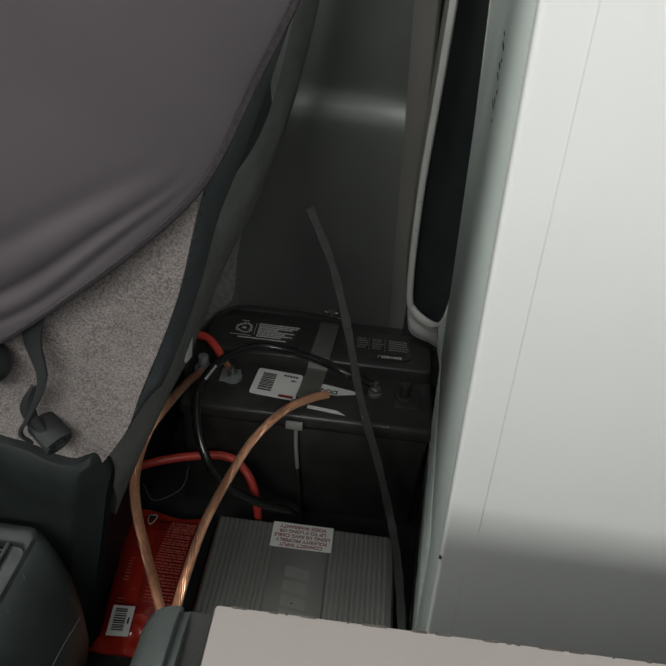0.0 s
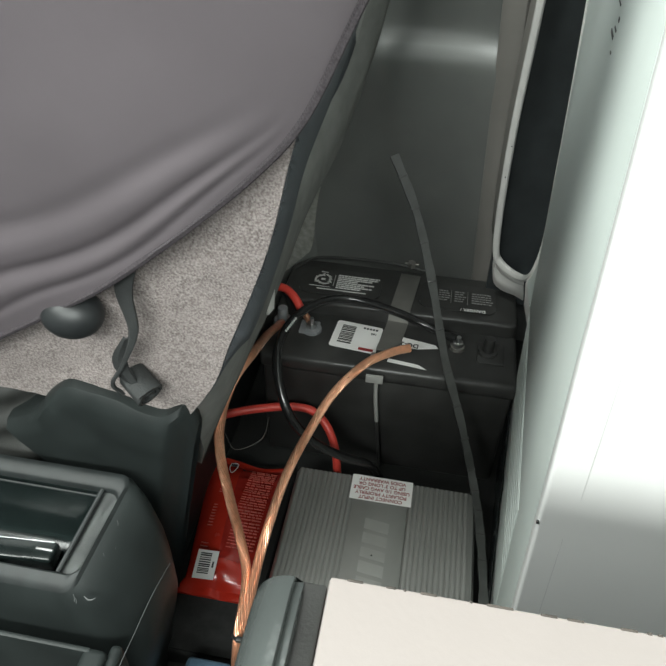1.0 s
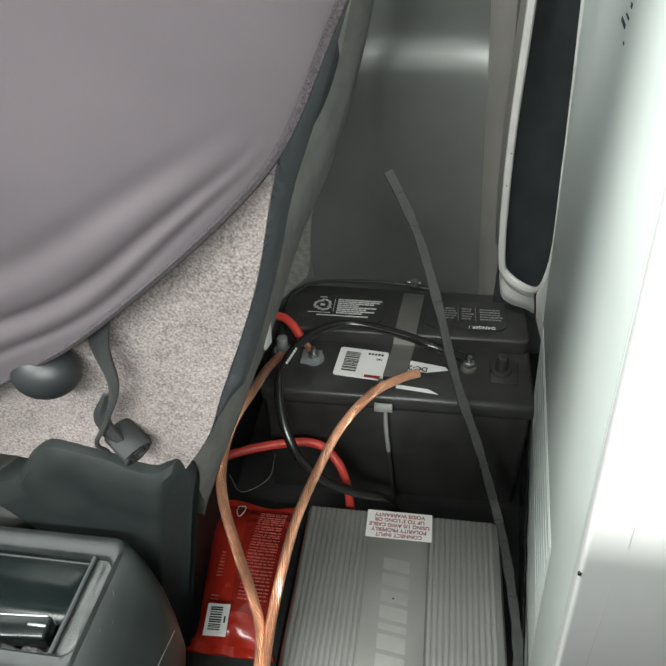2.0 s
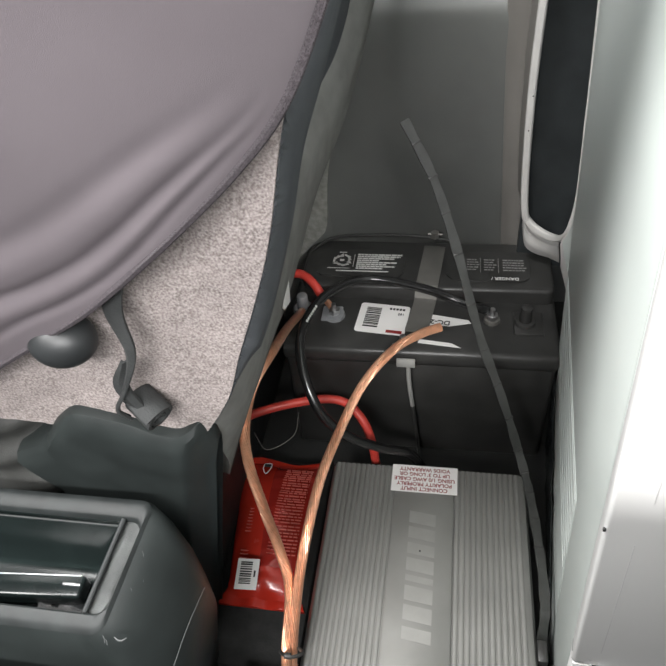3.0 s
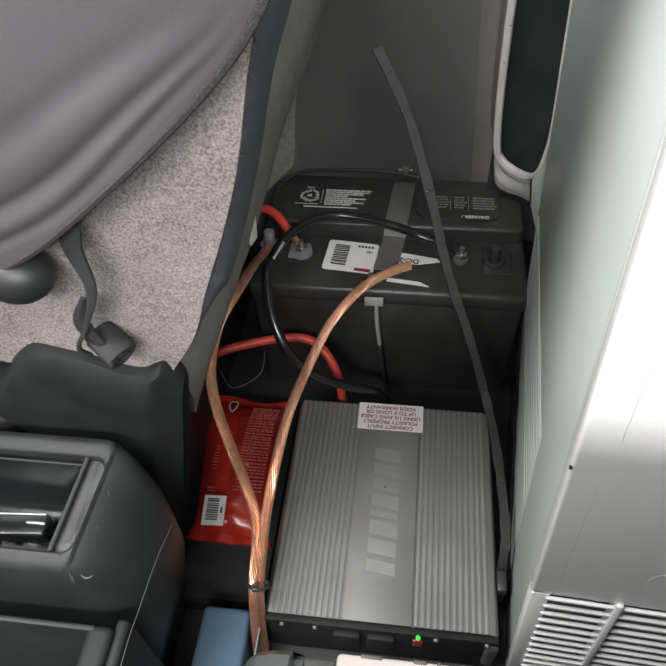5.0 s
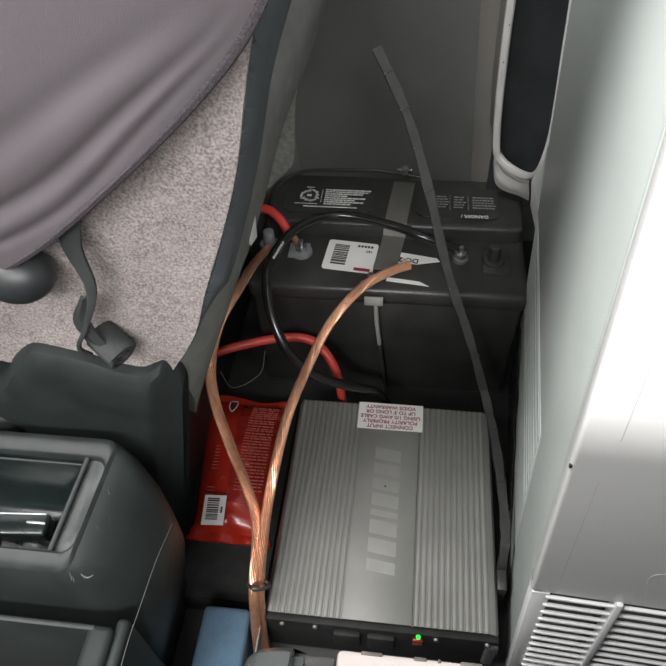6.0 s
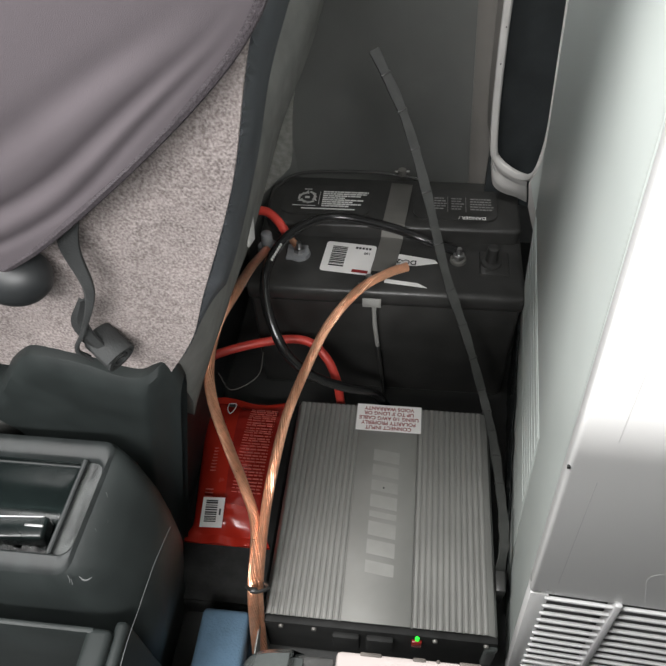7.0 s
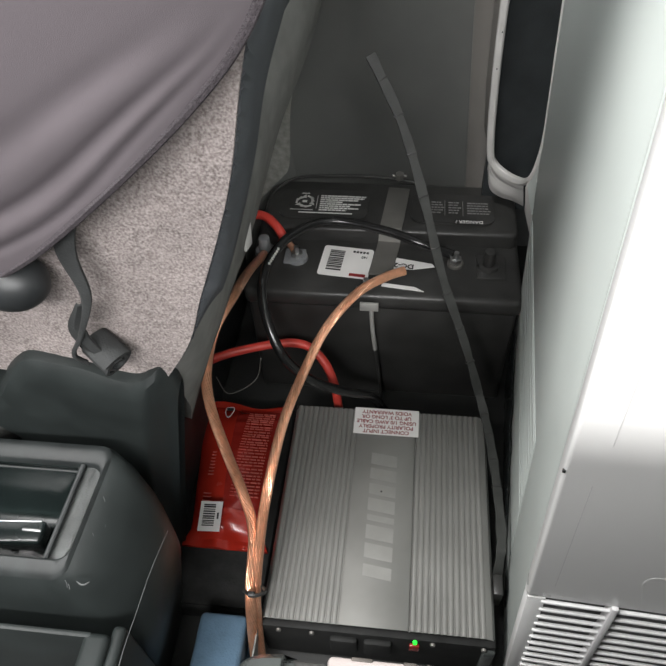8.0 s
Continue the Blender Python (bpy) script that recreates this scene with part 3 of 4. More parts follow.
def ridge_x(y):
    return XS + SKEW * (y - YB)


rings = []
for off, bk, fr, dz in ((-0.0014, -0.0014, -0.0014, -0.005), (-0.0006, -0.0004, -0.0004, -0.001), (0.0002, 0.001, 0.001, 0.0), (0.0006, 0.009, 0.0075, 0.0003), (0.0014, 0.012, 0.0105, -0.0006), (0.0028, 0.0145, 0.0128, -0.0028)):
    rings.append([(x, y, tz(y) + dz + 0.0004 * noise.noise(Vector((x * 60, y * 60, 2)))) for x, y in outline(off, 0.009, fr, bk)])
part("rim", sheet(rings), M_CONSOLE_RIM, con, "worn grey-green tray rim")
rings = []
for off, bk, fr, dz, zfix, sk in ((0.0028, 0.0145, 0.0128, -0.0028, None, 1.0), (0.012, 0.0165, 0.0155, -0.0085, None, 0.9), (0.024, 0.018, 0.02, -0.028, None, 0.6), (0.034, 0.019, 0.025, -0.06, None, 0.2), (0.0365, 0.019, 0.03, -0.09, None, 0.0), (0.0355, 0.019, 0.036, 0, 0.19, 0.0), (0.0215, 0.019, 0.036, 0, 0.13, 0.0), (0.0055, 0.019, 0.036, 0, 0.07, 0.0), (-0.0045, 0.019, 0.036, 0, 0.0, 0.0)):
    rings.append([(x, y, tz(y) + dz if zfix is None else zfix) for x, y in outline(off, 0.012, fr, bk, sk)])
part("skirt", sheet(rings, (-0.004, 0, -0.001)), M_CONSOLE, con, "dark grained console side")
part("side_wall", box(-0.1, -0.0897, -0.62, -0.328, 0.0, 0.262, 0.004, 3), M_CONSOLE, con, "dark grained lower side")
part("side_seam", sweep(spline([(-0.0832, -0.2462, 0.2491), (-0.0832, -0.2824, 0.2617), (-0.0832, -0.3174, 0.2672), (-0.0832, -0.3595, 0.2711), (-0.0832, -0.42, 0.256)], 6), circle(0.0003, 6)), M_SCRATCH, con)
# scuffs on the worn corner of the console
rs = random.Random(41)
for y, u, ln in ((-0.252, 0.1, 0.003), (-0.264, 0.45, 0.0065), (-0.272, 0.35, 0.003), (-0.277, 0.3, 0.0035), (-0.311, -0.2, 0.004), (-0.3125, 0.05, 0.003)):
    x = XR + SKEW * (y - YB) + 0.006 + 0.009 * u
    z = tz(y) - 0.0035 - 0.0085 * u
    part("scratch", sweep(spline([(x, y, z), (x + ln * 0.35, y - ln * 0.5, z - ln * 0.5), (x + ln * 0.5, y - ln, z - ln * 0.9)], 3), circle(0.0002 + 0.0001 * rs.random(), 5)), M_SCRATCH, con)
part("nick", sweep(spline([(-0.1225, -0.3118, 0.2985), (-0.119, -0.3135, 0.2978), (-0.116, -0.3132, 0.2975), (-0.1135, -0.311, 0.2975)], 4), lambda q: circle(0.0003 + 0.0004 * math.sin(math.pi * q), 6)), M_SCRATCH, con, "pale nick in the worn corner")
ol = [p for p in outline(-0.0012, 0.009) if p[0] > ridge_x(p[1])]
b = bmesh.new()
lo_ = [(ridge_x(YB - 0.0012), YB - 0.0012)] + ol + [(ridge_x(YF + 0.0012), YF + 0.0012)]
b.faces.new([b.verts.new((x, y, tz(y) - 0.0045)) for x, y in lo_])
bmesh.ops.solidify(b, geom=b.faces[:], thickness=0.002)
part("ledge", b, M_LEDGE, con, "flat grey ledge beside the tray", smooth=False)
dp = 0.075


def quad(bm, *pts):
    return bm.faces.new([bm.verts.new(p) for p in pts])


def tp(x, y, dz=0.0):
    return (x, y, tz(y) + dz)


b = bmesh.new()
i1, i2 = YB - 0.008, YF + 0.006
xb, xf, jb, jf = ridge_x(YB), ridge_x(YF), ridge_x(i1) - 0.006, ridge_x(i2) - 0.006
quad(b, tp(XL, YB, -0.002), tp(xb, YB, -0.002), (jb, i1, tz(i1) - dp), (XL, i1, tz(i1) - dp))
quad(b, tp(XL, YF, -0.002), tp(xf, YF, -0.002), (jf, i2, tz(i2) - dp), (XL, i2, tz(i2) - dp))
quad(b, tp(xb, YB, -0.002), tp(xf, YF, -0.002), (jf, i2, tz(i2) - dp), (jb, i1, tz(i1) - dp))
quad(b, (XL, i1, tz(i1) - dp), (jb, i1, tz(i1) - dp), (jf, i2, tz(i2) - dp), (XL, i2, tz(i2) - dp))
bmesh.ops.remove_doubles(b, verts=b.verts[:], dist=1e-5)
bmesh.ops.bevel(b, geom=[e for e in b.edges if len(e.link_faces) == 2], offset=0.006, segments=4, affect="EDGES", profile=0.5)
part("tray", b, M_TRAY, con, "smooth dark glossy tray")
part("tray_ridge", sweep([Vector(tp(ridge_x(y) + 0.001, y, -0.001)) for y in (YB - 0.001, -0.25, -0.27, YF + 0.001)], circle(0.0022, 10)), M_CONSOLE_RIM, con)
part("back_lip", sweep([Vector(tp(x, YB - 0.0045, -0.0055)) for x in (XL, -0.3, XS - 0.002)], circle(0.0012, 8)), M_CONSOLE_RIM, con)
# pocket below the tray
part("lower_shelf", box(XL, -0.112, -0.62, -0.338, 0.0, 0.12, 0.004), M_CONSOLE, con)
part("pocket_side", box(-0.118, -0.098, -0.62, -0.336, 0.14, 0.268, 0.005, 3), M_CONSOLE, con, "worn pocket side")
part("pocket_lip", box(XL, -0.112, -0.341, -0.3365, 0.1, 0.268, 0.0015), M_CONSOLE, con)
rows = []
for p in spline([(-0.24, 0, 0.35), (-0.209, 0, 0.366), (-0.192, 0, 0.388), (-0.171, 0, 0.405), (-0.15, 0, 0.403), (-0.128, 0, 0.398), (-0.109, 0, 0.388), (-0.093, 0, 0.385), (-0.081, 0, 0.391), (-0.073, 0, 0.396), (-0.068, 0, 0.388), (-0.066, 0, 0.365)], 4):
    yf = -0.2 + 0.014 * max(0.0, (p.x + 0.09) / 0.024) ** 2
    lean = max(0.0, min(1.0, (p.x + 0.14) / 0.06))
    back = 0.06 * (1 - lean)
    r = []
    for dy, z in ((0.004, 0.0), (0.002, 0.15), (0.001, 0.28), (0.0, p.z - 0.045), (0.0, p.z - 0.02), (0.002, p.z - 0.009), (0.007, p.z - 0.002), (0.014, p.z), (0.016 + back, p.z - 0.003), (0.02 + back, p.z - 0.02), (0.02 + back, 0.0)):
        cut = 0.9 * max(0.0, min(1.0, (-0.165 - p.x) / 0.045)) * min(0.032, max(0.0, p.z - z - 0.01))
        r.append((p.x - 0.2 * lean * max(0.0, p.z - z) + cut, yf + dy, z))
    rows.append(r)
b = sheet(rows)
part("hump", b, M_CONSOLE, con, "rounded dark hump")
# block kept black so the gap left of the hump looks deep in shadow
part("hump_gap_shade", box(XL, -0.2, -0.17, -0.13, 0.0, 0.33, 0.012, 3), M_MATT, con)

# things lying in the tray
dev = thing("device", "black glossy pocket device with bright edge lying in a tray", "device", (-0.21, -0.262, 0.25))
part("casing", box(-0.3, -0.182, -0.276, -0.256, 0.246, 0.262, 0.003, 3, m=Matrix.Translation((-0.24, -0.266, 0.25)) @ Matrix.Rotation(radians(4), 4, "Z") @ Matrix.Translation((0.24, 0.266, -0.25))), M_TRAY, dev)
part("edge_trim", box(-0.3, -0.186, -0.2575, -0.2565, 0.2605, 0.2625, 0.0004, m=Matrix.Translation((-0.24, -0.266, 0.25)) @ Matrix.Rotation(radians(4), 4, "Z") @ Matrix.Translation((0.24, 0.266, -0.25))), M_STEEL, dev, "bright metal edge")
part("clip", box(-0.2, -0.184, -0.2625, -0.2605, 0.2615, 0.2635, 0.0004), M_STEEL, dev)
film_ = thing("clear_wrapper", "crumpled clear plastic wrapper in a tray", "wrapper", (-0.175, -0.283, 0.25))
random.seed(12)
rows = []
for i in range(14):
    rows.append([(-0.225 + 0.066 * j / 20 + random.uniform(-0.001, 0.001), -0.291 + 0.018 * i / 13, 0.2425 + 0.006 * random.random() + 0.004 * math.sin(j * 0.9 + i)) for j in range(21)])
part("sheet", sheet(rows, (0, 0, -0.0004)), M_CLEAR, film_)

# ---- battery ----
bat = thing("battery", "black deep-cycle battery with printed lid on the floor", "battery", (0.078, 0.185, 0))
BX0, BX1 = -0.094, 0.244
part("case", box(BX0 + 0.004, BX1 - 0.004, 0.094, 0.284, 0.0, 0.182, 0.006, 3), M_BLACK, bat)
part("lid", box(BX0, BX1, 0.09, 0.288, 0.172, 0.198, 0.008, 3), M_BLACK, bat)
b = box(BX0 + 0.008, BX1 - 0.003, 0.186, 0.286, 0.196, 0.219, 0.0)
ve = [e for e in b.edges if abs(e.verts[0].co.z - e.verts[1].co.z) > 0.01]
bmesh.ops.bevel(b, geom=[e for e in ve if e.verts[0].co.x < 0], offset=0.03, segments=6, affect="EDGES", profile=0.5)
ve = [e for e in b.edges if abs(e.verts[0].co.z - e.verts[1].co.z) > 0.01 and e.verts[0].co.x > 0.2]
bmesh.ops.bevel(b, geom=ve, offset=0.01, segments=4, affect="EDGES", profile=0.5)
te = [e for e in b.edges if all(v.co.z > 0.218 for v in e.verts)]
bmesh.ops.bevel(b, geom=te, offset=0.005, segments=3, affect="EDGES", profile=0.5)
vent = part("vent_cover", b, M_BLACK, bat, "raised vent cover")
for x0, x1 in ((-0.066, 0.05), (0.106, 0.212)):
    b = box(x0, x1, 0.203, 0.262, 0.2185, 0.2215, 0.0)
    ve = [e for e in b.edges if abs(e.verts[0].co.z - e.verts[1].co.z) > 0.002]
    bmesh.ops.bevel(b, geom=ve, offset=0.014, segments=5, affect="EDGES", profile=0.5)
    part("text_pad", b, M_BLACK, vent)


def terminal(x, y, gray):
    part("post", cyl((x, y, 0.196), (x, y, 0.204), 0.014, 0.0125, 24, 0.001), gray, bat)
    return part("post", cyl((x, y, 0.203), (x, y, 0.224), 0.0078, 0.0068, 24, 0.0012), gray, bat, "tapered terminal post")


def stud(x, y, seat, r):
    part("stud_base", cyl((x, y, 0.196), (x, y, 0.203), r, r * 0.93, 20, 0.001), seat, bat)
    part("nut", cyl((x, y, 0.203), (x, y, 0.209), 0.0075, 0.0075, 6, 0.0006), M_STEEL, bat)
    part("stud", cyl((x, y, 0.208), (x, y, 0.218), 0.0034, 0.003, 12), M_STEEL, bat)


terminal(-0.076, 0.158, M_LEAD)
stud(-0.034, 0.15, M_LEAD, 0.014)
# darker seat metal here stands for the dim light at this end
stud(0.164, 0.152, M_STRAP, 0.0105)
terminal(0.204, 0.15, M_BLACK)
part("terminal_well", box(0.19, 0.226, 0.128, 0.17, 0.195, 0.2, 0.002), M_BLACK, bat)

part("carry_rope", tube([(-0.09, 0.215, 0.2), (-0.083, 0.25, 0.216), (-0.055, 0.284, 0.222), (0.0, 0.291, 0.224), (0.06, 0.292, 0.223), (0.12, 0.291, 0.215)], 0.0022, 10, 8), M_BLACK, bat, "thin black carry rope")

# lid printing
b = bmesh.new()
random.seed(4)
for r in range(8):
    x = -0.014
    w = (0.06, 0.058, 0.05, 0.03, 0.054, 0.04, 0.052, 0.036)[r]
    y = 0.249 - r * 0.0042
    xe = x + w
    while x < xe:
        k = random.uniform(0.0025, 0.009)
        box(x, min(x + k, xe), y - 0.0012, y + 0.0013, 0.2212, 0.2218, bm=b)
        x += k + 0.0007
box(-0.0185, -0.0178, 0.222, 0.249, 0.2212, 0.2218, bm=b)
for k in range(3):
    a0 = k * 2.094 + 0.5
    for q in range(3):
        a = a0 + q * 0.5
        box(-0.005, 0.005, -0.0014, 0.0014, 0.2212, 0.2218, bm=b, m=Matrix.Translation((-0.034, 0.236, 0)) @ Matrix.Rotation(a, 4, "Z") @ Matrix.Translation((0, 0.009 + 0.001 * q, 0)))
for k in range(3):
    a = k * 2.094 + 0.15
    prism([(-0.005, -0.002), (0.001, -0.0045), (0.001, 0.003)], 0.2212, 0.2218, bm=b, m=Matrix.Translation((-0.034, 0.236, 0)) @ Matrix.Rotation(a, 4, "Z") @ Matrix.Translation((0.001, 0.0115, 0)))
box(-0.0375, -0.0315, 0.234, 0.238, 0.2212, 0.2218, bm=b)
box(-0.04, -0.03, 0.2525, 0.2538, 0.2212, 0.2218, bm=b)
box(-0.052, -0.022, 0.2185, 0.2195, 0.2212, 0.2218, bm=b)
box(-0.04, 0.03, 0.2125, 0.2145, 0.2212, 0.2218, bm=b)
part("lid_print", b, M_PALE_INK, bat, "white recycling mark and small print")
b = bmesh.new()
M_DIM = mat("faded_print", (0.2, 0.2, 0.195), 0.5, bump=0.0)
for c in (0.132, 0.154, 0.178):
    for r in range(5):
        x = c
        while x < c + (0.012 if c < 0.17 else 0.026):
            k = random.uniform(0.002, 0.006)
            box(x, x + k, 0.2435 - r * 0.0052, 0.2455 - r * 0.0052, 0.2212, 0.2218, bm=b)
            x += k + 0.001
box(0.149, 0.1496, 0.218, 0.248, 0.2212, 0.2218, bm=b)
box(0.172, 0.1726, 0.218, 0.248, 0.2212, 0.2218, bm=b)
part("faded_print", b, M_DIM, bat, "faded warning print")
lettering("warning_word", "DANGER /", 0.0075, Matrix.Translation((0.18, 0.2065, 0.2218)) @ Matrix.Rotation(math.pi, 4, "Z"), M_PALE_INK, bat)

# paper label on the lid
lm = Matrix.Translation((0.03, 0.146, 0.1982)) @ Matrix.Rotation(radians(-5.5), 4, "Z")
b = box(-0.034, 0.03, -0.026, 0.028, 0.0, 0.0006)
ve = [e for e in b.edges if abs(e.verts[0].co.z - e.verts[1].co.z) > 0.0003]
bmesh.ops.bevel(b, geom=ve, offset=0.004, segments=4, affect="EDGES", profile=0.5)
b.transform(lm)
lab = part("paper_label", b, M_PAPER, bat, "white paper label with a barcode")
b = bmesh.new()
random.seed(2)
y = -0.016
while y < 0.02:
    k = random.uniform(0.0006, 0.0026)
    box(-0.025, -0.006, y, y + k, 0.0005, 0.0009, bm=b, m=lm)
    y += k + random.uniform(0.0007, 0.0018)
for q in range(5):
    box(0.004 + q * 0.0042, 0.007 + q * 0.0042, 0.019, 0.0225, 0.0005, 0.0009, bm=b, m=lm)
part("barcode", b, M_INK, lab)
part("red_mark", box(0.006, 0.026, -0.0235, -0.0185, 0.0005, 0.0009, m=lm), M_RED_INK, lab)
lm2 = Matrix.Translation((0.108, 0.137, 0.1982)) @ Matrix.Rotation(radians(-5.5), 4, "Z")
b = prism([(-0.022, 0.02), (-0.022, 0.0), (0.004, 0.002), (0.03, 0.011), (0.026, 0.016)], 0.0, 0.0007, m=lm2)
part("label_flag", b, M_PAPER, bat, "white pointed end of the label")
b = prism([(-0.03, -0.027), (-0.03, -0.033), (0.022, -0.034), (0.01, -0.028)], 0.0, 0.0007, m=lm2)
part("label_stripe", b, M_PAPER, bat)
lettering("label_code", "160", 0.0055, lm @ Matrix.Translation((0.02, 0.012, 0.0008)) @ Matrix.Rotation(math.pi, 4, "Z"), M_INK, lab)
lettering("label_size", "DC-2", 0.011, lm2 @ Matrix.Translation((-0.008, 0.007, 0.0008)) @ Matrix.Rotation(math.pi, 4, "Z"), M_INK, bat)

# hold-down strap and hook bolt
hold = thing("hold_down", "dull grey steel hold-down strap over the battery with a hook bolt", "battery clamp", (0.07, 0.1, 0.2))
band = [(0.0892, 0.2705, 0.2205), (0.0888, 0.268, 0.2222), (0.0885, 0.26, 0.2225), (0.083, 0.2, 0.2222), (0.0815, 0.188, 0.2205), (0.0805, 0.18, 0.204), (0.079, 0.17, 0.2008), (0.0735, 0.135, 0.2005), (0.0722, 0.127, 0.2005), (0.0718, 0.124, 0.1995)]
rows = []
for p in band:
    rows.append([(p[0] - 0.014, p[1] + 0.001, p[2]), (p[0], p[1], p[2] + 0.0002), (p[0] + 0.014, p[1] - 0.001, p[2])])
part("band", sheet(rows, (0, 0.0006, 0.0016)), M_STRAP, hold)
part("bracket", box(0.0510, 0.0733, 0.0785, 0.0815, 0.1835, 0.1966, 0.0006), M_ZINC, hold)
for x, y in ((0.0561, 0.1130), (0.0485, 0.0979)):
    part("nut", cyl((x, y, 0.197), (x, y, 0.2025), 0.0045, seg=6, bevel=0.0005), M_STEEL, hold)
part("hook_bolt", tube([(0.0645, 0.083, 0.185), (0.066, 0.083, 0.15), (0.07, 0.083, 0.108)], 0.0028), M_ZINC, hold, "bright zinc hook bolt")
part("bolt_end", tube([(0.07, 0.083, 0.109), (0.076, 0.083, 0.05), (0.08, 0.08, 0.0)], 0.0022), M_BLACK, hold)
part("rear_nut", cyl((0.088, 0.291, 0.2225), (0.088, 0.291, 0.231), 0.006, seg=6), M_STRAP, hold)
part("rear_bolt", cyl((0.078, 0.291, 0.2275), (0.098, 0.291, 0.2275), 0.0018, seg=10), M_STRAP, hold)

# ---- inverter ----
IX0, IX1, IY0, IY1, IH = -0.0235, 0.2115, -0.256, 0.002, 0.087
inv = thing("inverter", "grey ribbed aluminium power inverter lying on the floor", "power inverter", (0.09, -0.127, 0))
prof = [(IX0 + 0.002, 0.012), (IX0, 0.03), (IX0, IH - 0.016), (IX0 + 0.001, IH - 0.009), (IX0 + 0.004, IH - 0.0035)]


def ribs(xa, n, pitch):
    out = []
    for i in range(n):
        x = xa + i * pitch
        out += [(x + 0.0002, IH), (x + 0.0009, IH + 0.0004), (x + pitch - 0.0024, IH + 0.0004), (x + pitch - 0.0017, IH), (x + pitch - 0.0014, IH - 0.0011), (x + pitch - 0.0004, IH - 0.0011)]
    return out


prof += ribs(IX0 + 0.0055, 12, 0.00615)
prof += [(0.0562, IH), (0.057, IH + 0.0005), (0.1245, IH + 0.0005), (0.1253, IH), (0.1256, IH - 0.003), (0.127, IH - 0.003)]
prof += ribs(0.1274, 12, 0.00625)
prof += [(IX1 - 0.004, IH - 0.0035), (IX1 - 0.001, IH - 0.009), (IX1, IH - 0.016), (IX1, 0.03), (IX1 - 0.002, 0.012)]
b = bmesh.new()
ra = [b.verts.new((x, IY0, z)) for x, z in prof]
rb = [b.verts.new((x, IY1, z)) for x, z in prof]
for i in range(len(prof) - 1):
    b.faces.new((ra[i], ra[i + 1], rb[i + 1], rb[i]))
part("shell", b, M_ALU, inv, "ribbed anodised aluminium shell")
part("base_plate", box(IX0 + 0.003, IX1 - 0.003, IY0 + 0.001, IY1 - 0.001, 0.0, 0.0815, 0.002), M_BLACK, inv)
front = part("front_plate", box(IX0 + 0.001, IX1 - 0.001, IY0 - 0.006, IY0 + 0.003, 0.003, IH - 0.006, 0.002), M_MATT, inv, "black front plate with sockets")
for x in (0.062, 0.096):
    part("socket", box(x - 0.014, x + 0.014, IY0 - 0.012, IY0 - 0.005, 0.036, 0.072, 0.003), M_MATT, front)
part("rocker_switch", box(0.1275, 0.1375, IY0 - 0.009, IY0 - 0.005, 0.056, 0.071, 0.001), M_RED_DARK, front, "dark red rocker switch")
part("led", cyl((0.1325, IY0 - 0.004, 0.0775), (0.1325, IY0 - 0.0085, 0.0785), 0.0024, 0.002, 16), M_LED, front, "lit green indicator")
part("side_bracket", box(IX0 - 0.0015, IX0 + 0.0005, IY0 - 0.05, IY0 + 0.0, 0.0, IH - 0.006, 0.0008), M_ALU, inv, "bare aluminium bracket")
part("corner_bracket", box(IX1 - 0.013, IX1 + 0.0, IY0 - 0.01, IY0 - 0.003, 0.02, IH - 0.014, 0.004, 3), M_CAP, inv)
for x in (IX0 + 0.02, 0.03, 0.15, IX1 - 0.012):
    part("screw", cyl((x, IY0 - 0.004, 0.075), (x, IY0 - 0.0085, 0.075), 0.003, 0.0024, 12), M_STRAP, front)
part("rear_plate", box(IX0 + 0.001, IX1 - 0.001, IY1 - 0.002, IY1 + 0.005, 0.003, IH - 0.004, 0.002), M_BLACK, inv)
ZT = IH + 0.0007
wl = part("warning_label", box(0.0515, 0.1295, -0.033, 0.0045, IH + 0.0005, IH + 0.0011), M_PAPER, inv, "white warning label with dark red print")
for i, line in enumerate(("CONNECT INPUT", "POLARITY PROPERLY", "USING 1/0 AWG CABLE", "UP TO 3' LONG OR", "VOIDS WARRANTY")):
    lettering("warning_text", line, 0.0069, Matrix.Translation((0.0905, -0.0285 + i * 0.0069, IH + 0.0012)) @ Matrix.Rotation(math.pi, 4, "Z"), M_RED_INK, wl, 0.0001)
# brand mark as plain slanted bars
for i, (a, c) in enumerate(((0.0, 0.013), (0.02, 0.016), (0.041, 0.016), (0.062, 0.007), (0.074, 0.015), (0.094, 0.013), (0.113, 0.014), (0.132, 0.015))):
    y = -0.205 + a
    part("brand_bar", prism([(0.076, y), (0.106, y - 0.004), (0.106, y + c - 0.004), (0.076, y + c)], IH + 0.0005, IH + 0.0008), M_LOGO, inv)
part("speck", cyl((0.09, -0.108, ZT), (0.09, -0.108, ZT + 0.0004), 0.0011, seg=10), M_INK, inv)

# ---- red foil pack ----
bag = thing("foil_pack", "glossy red plastic pouch with a barcode label", "pouch", (-0.09, -0.085, 0.04))
rows = []
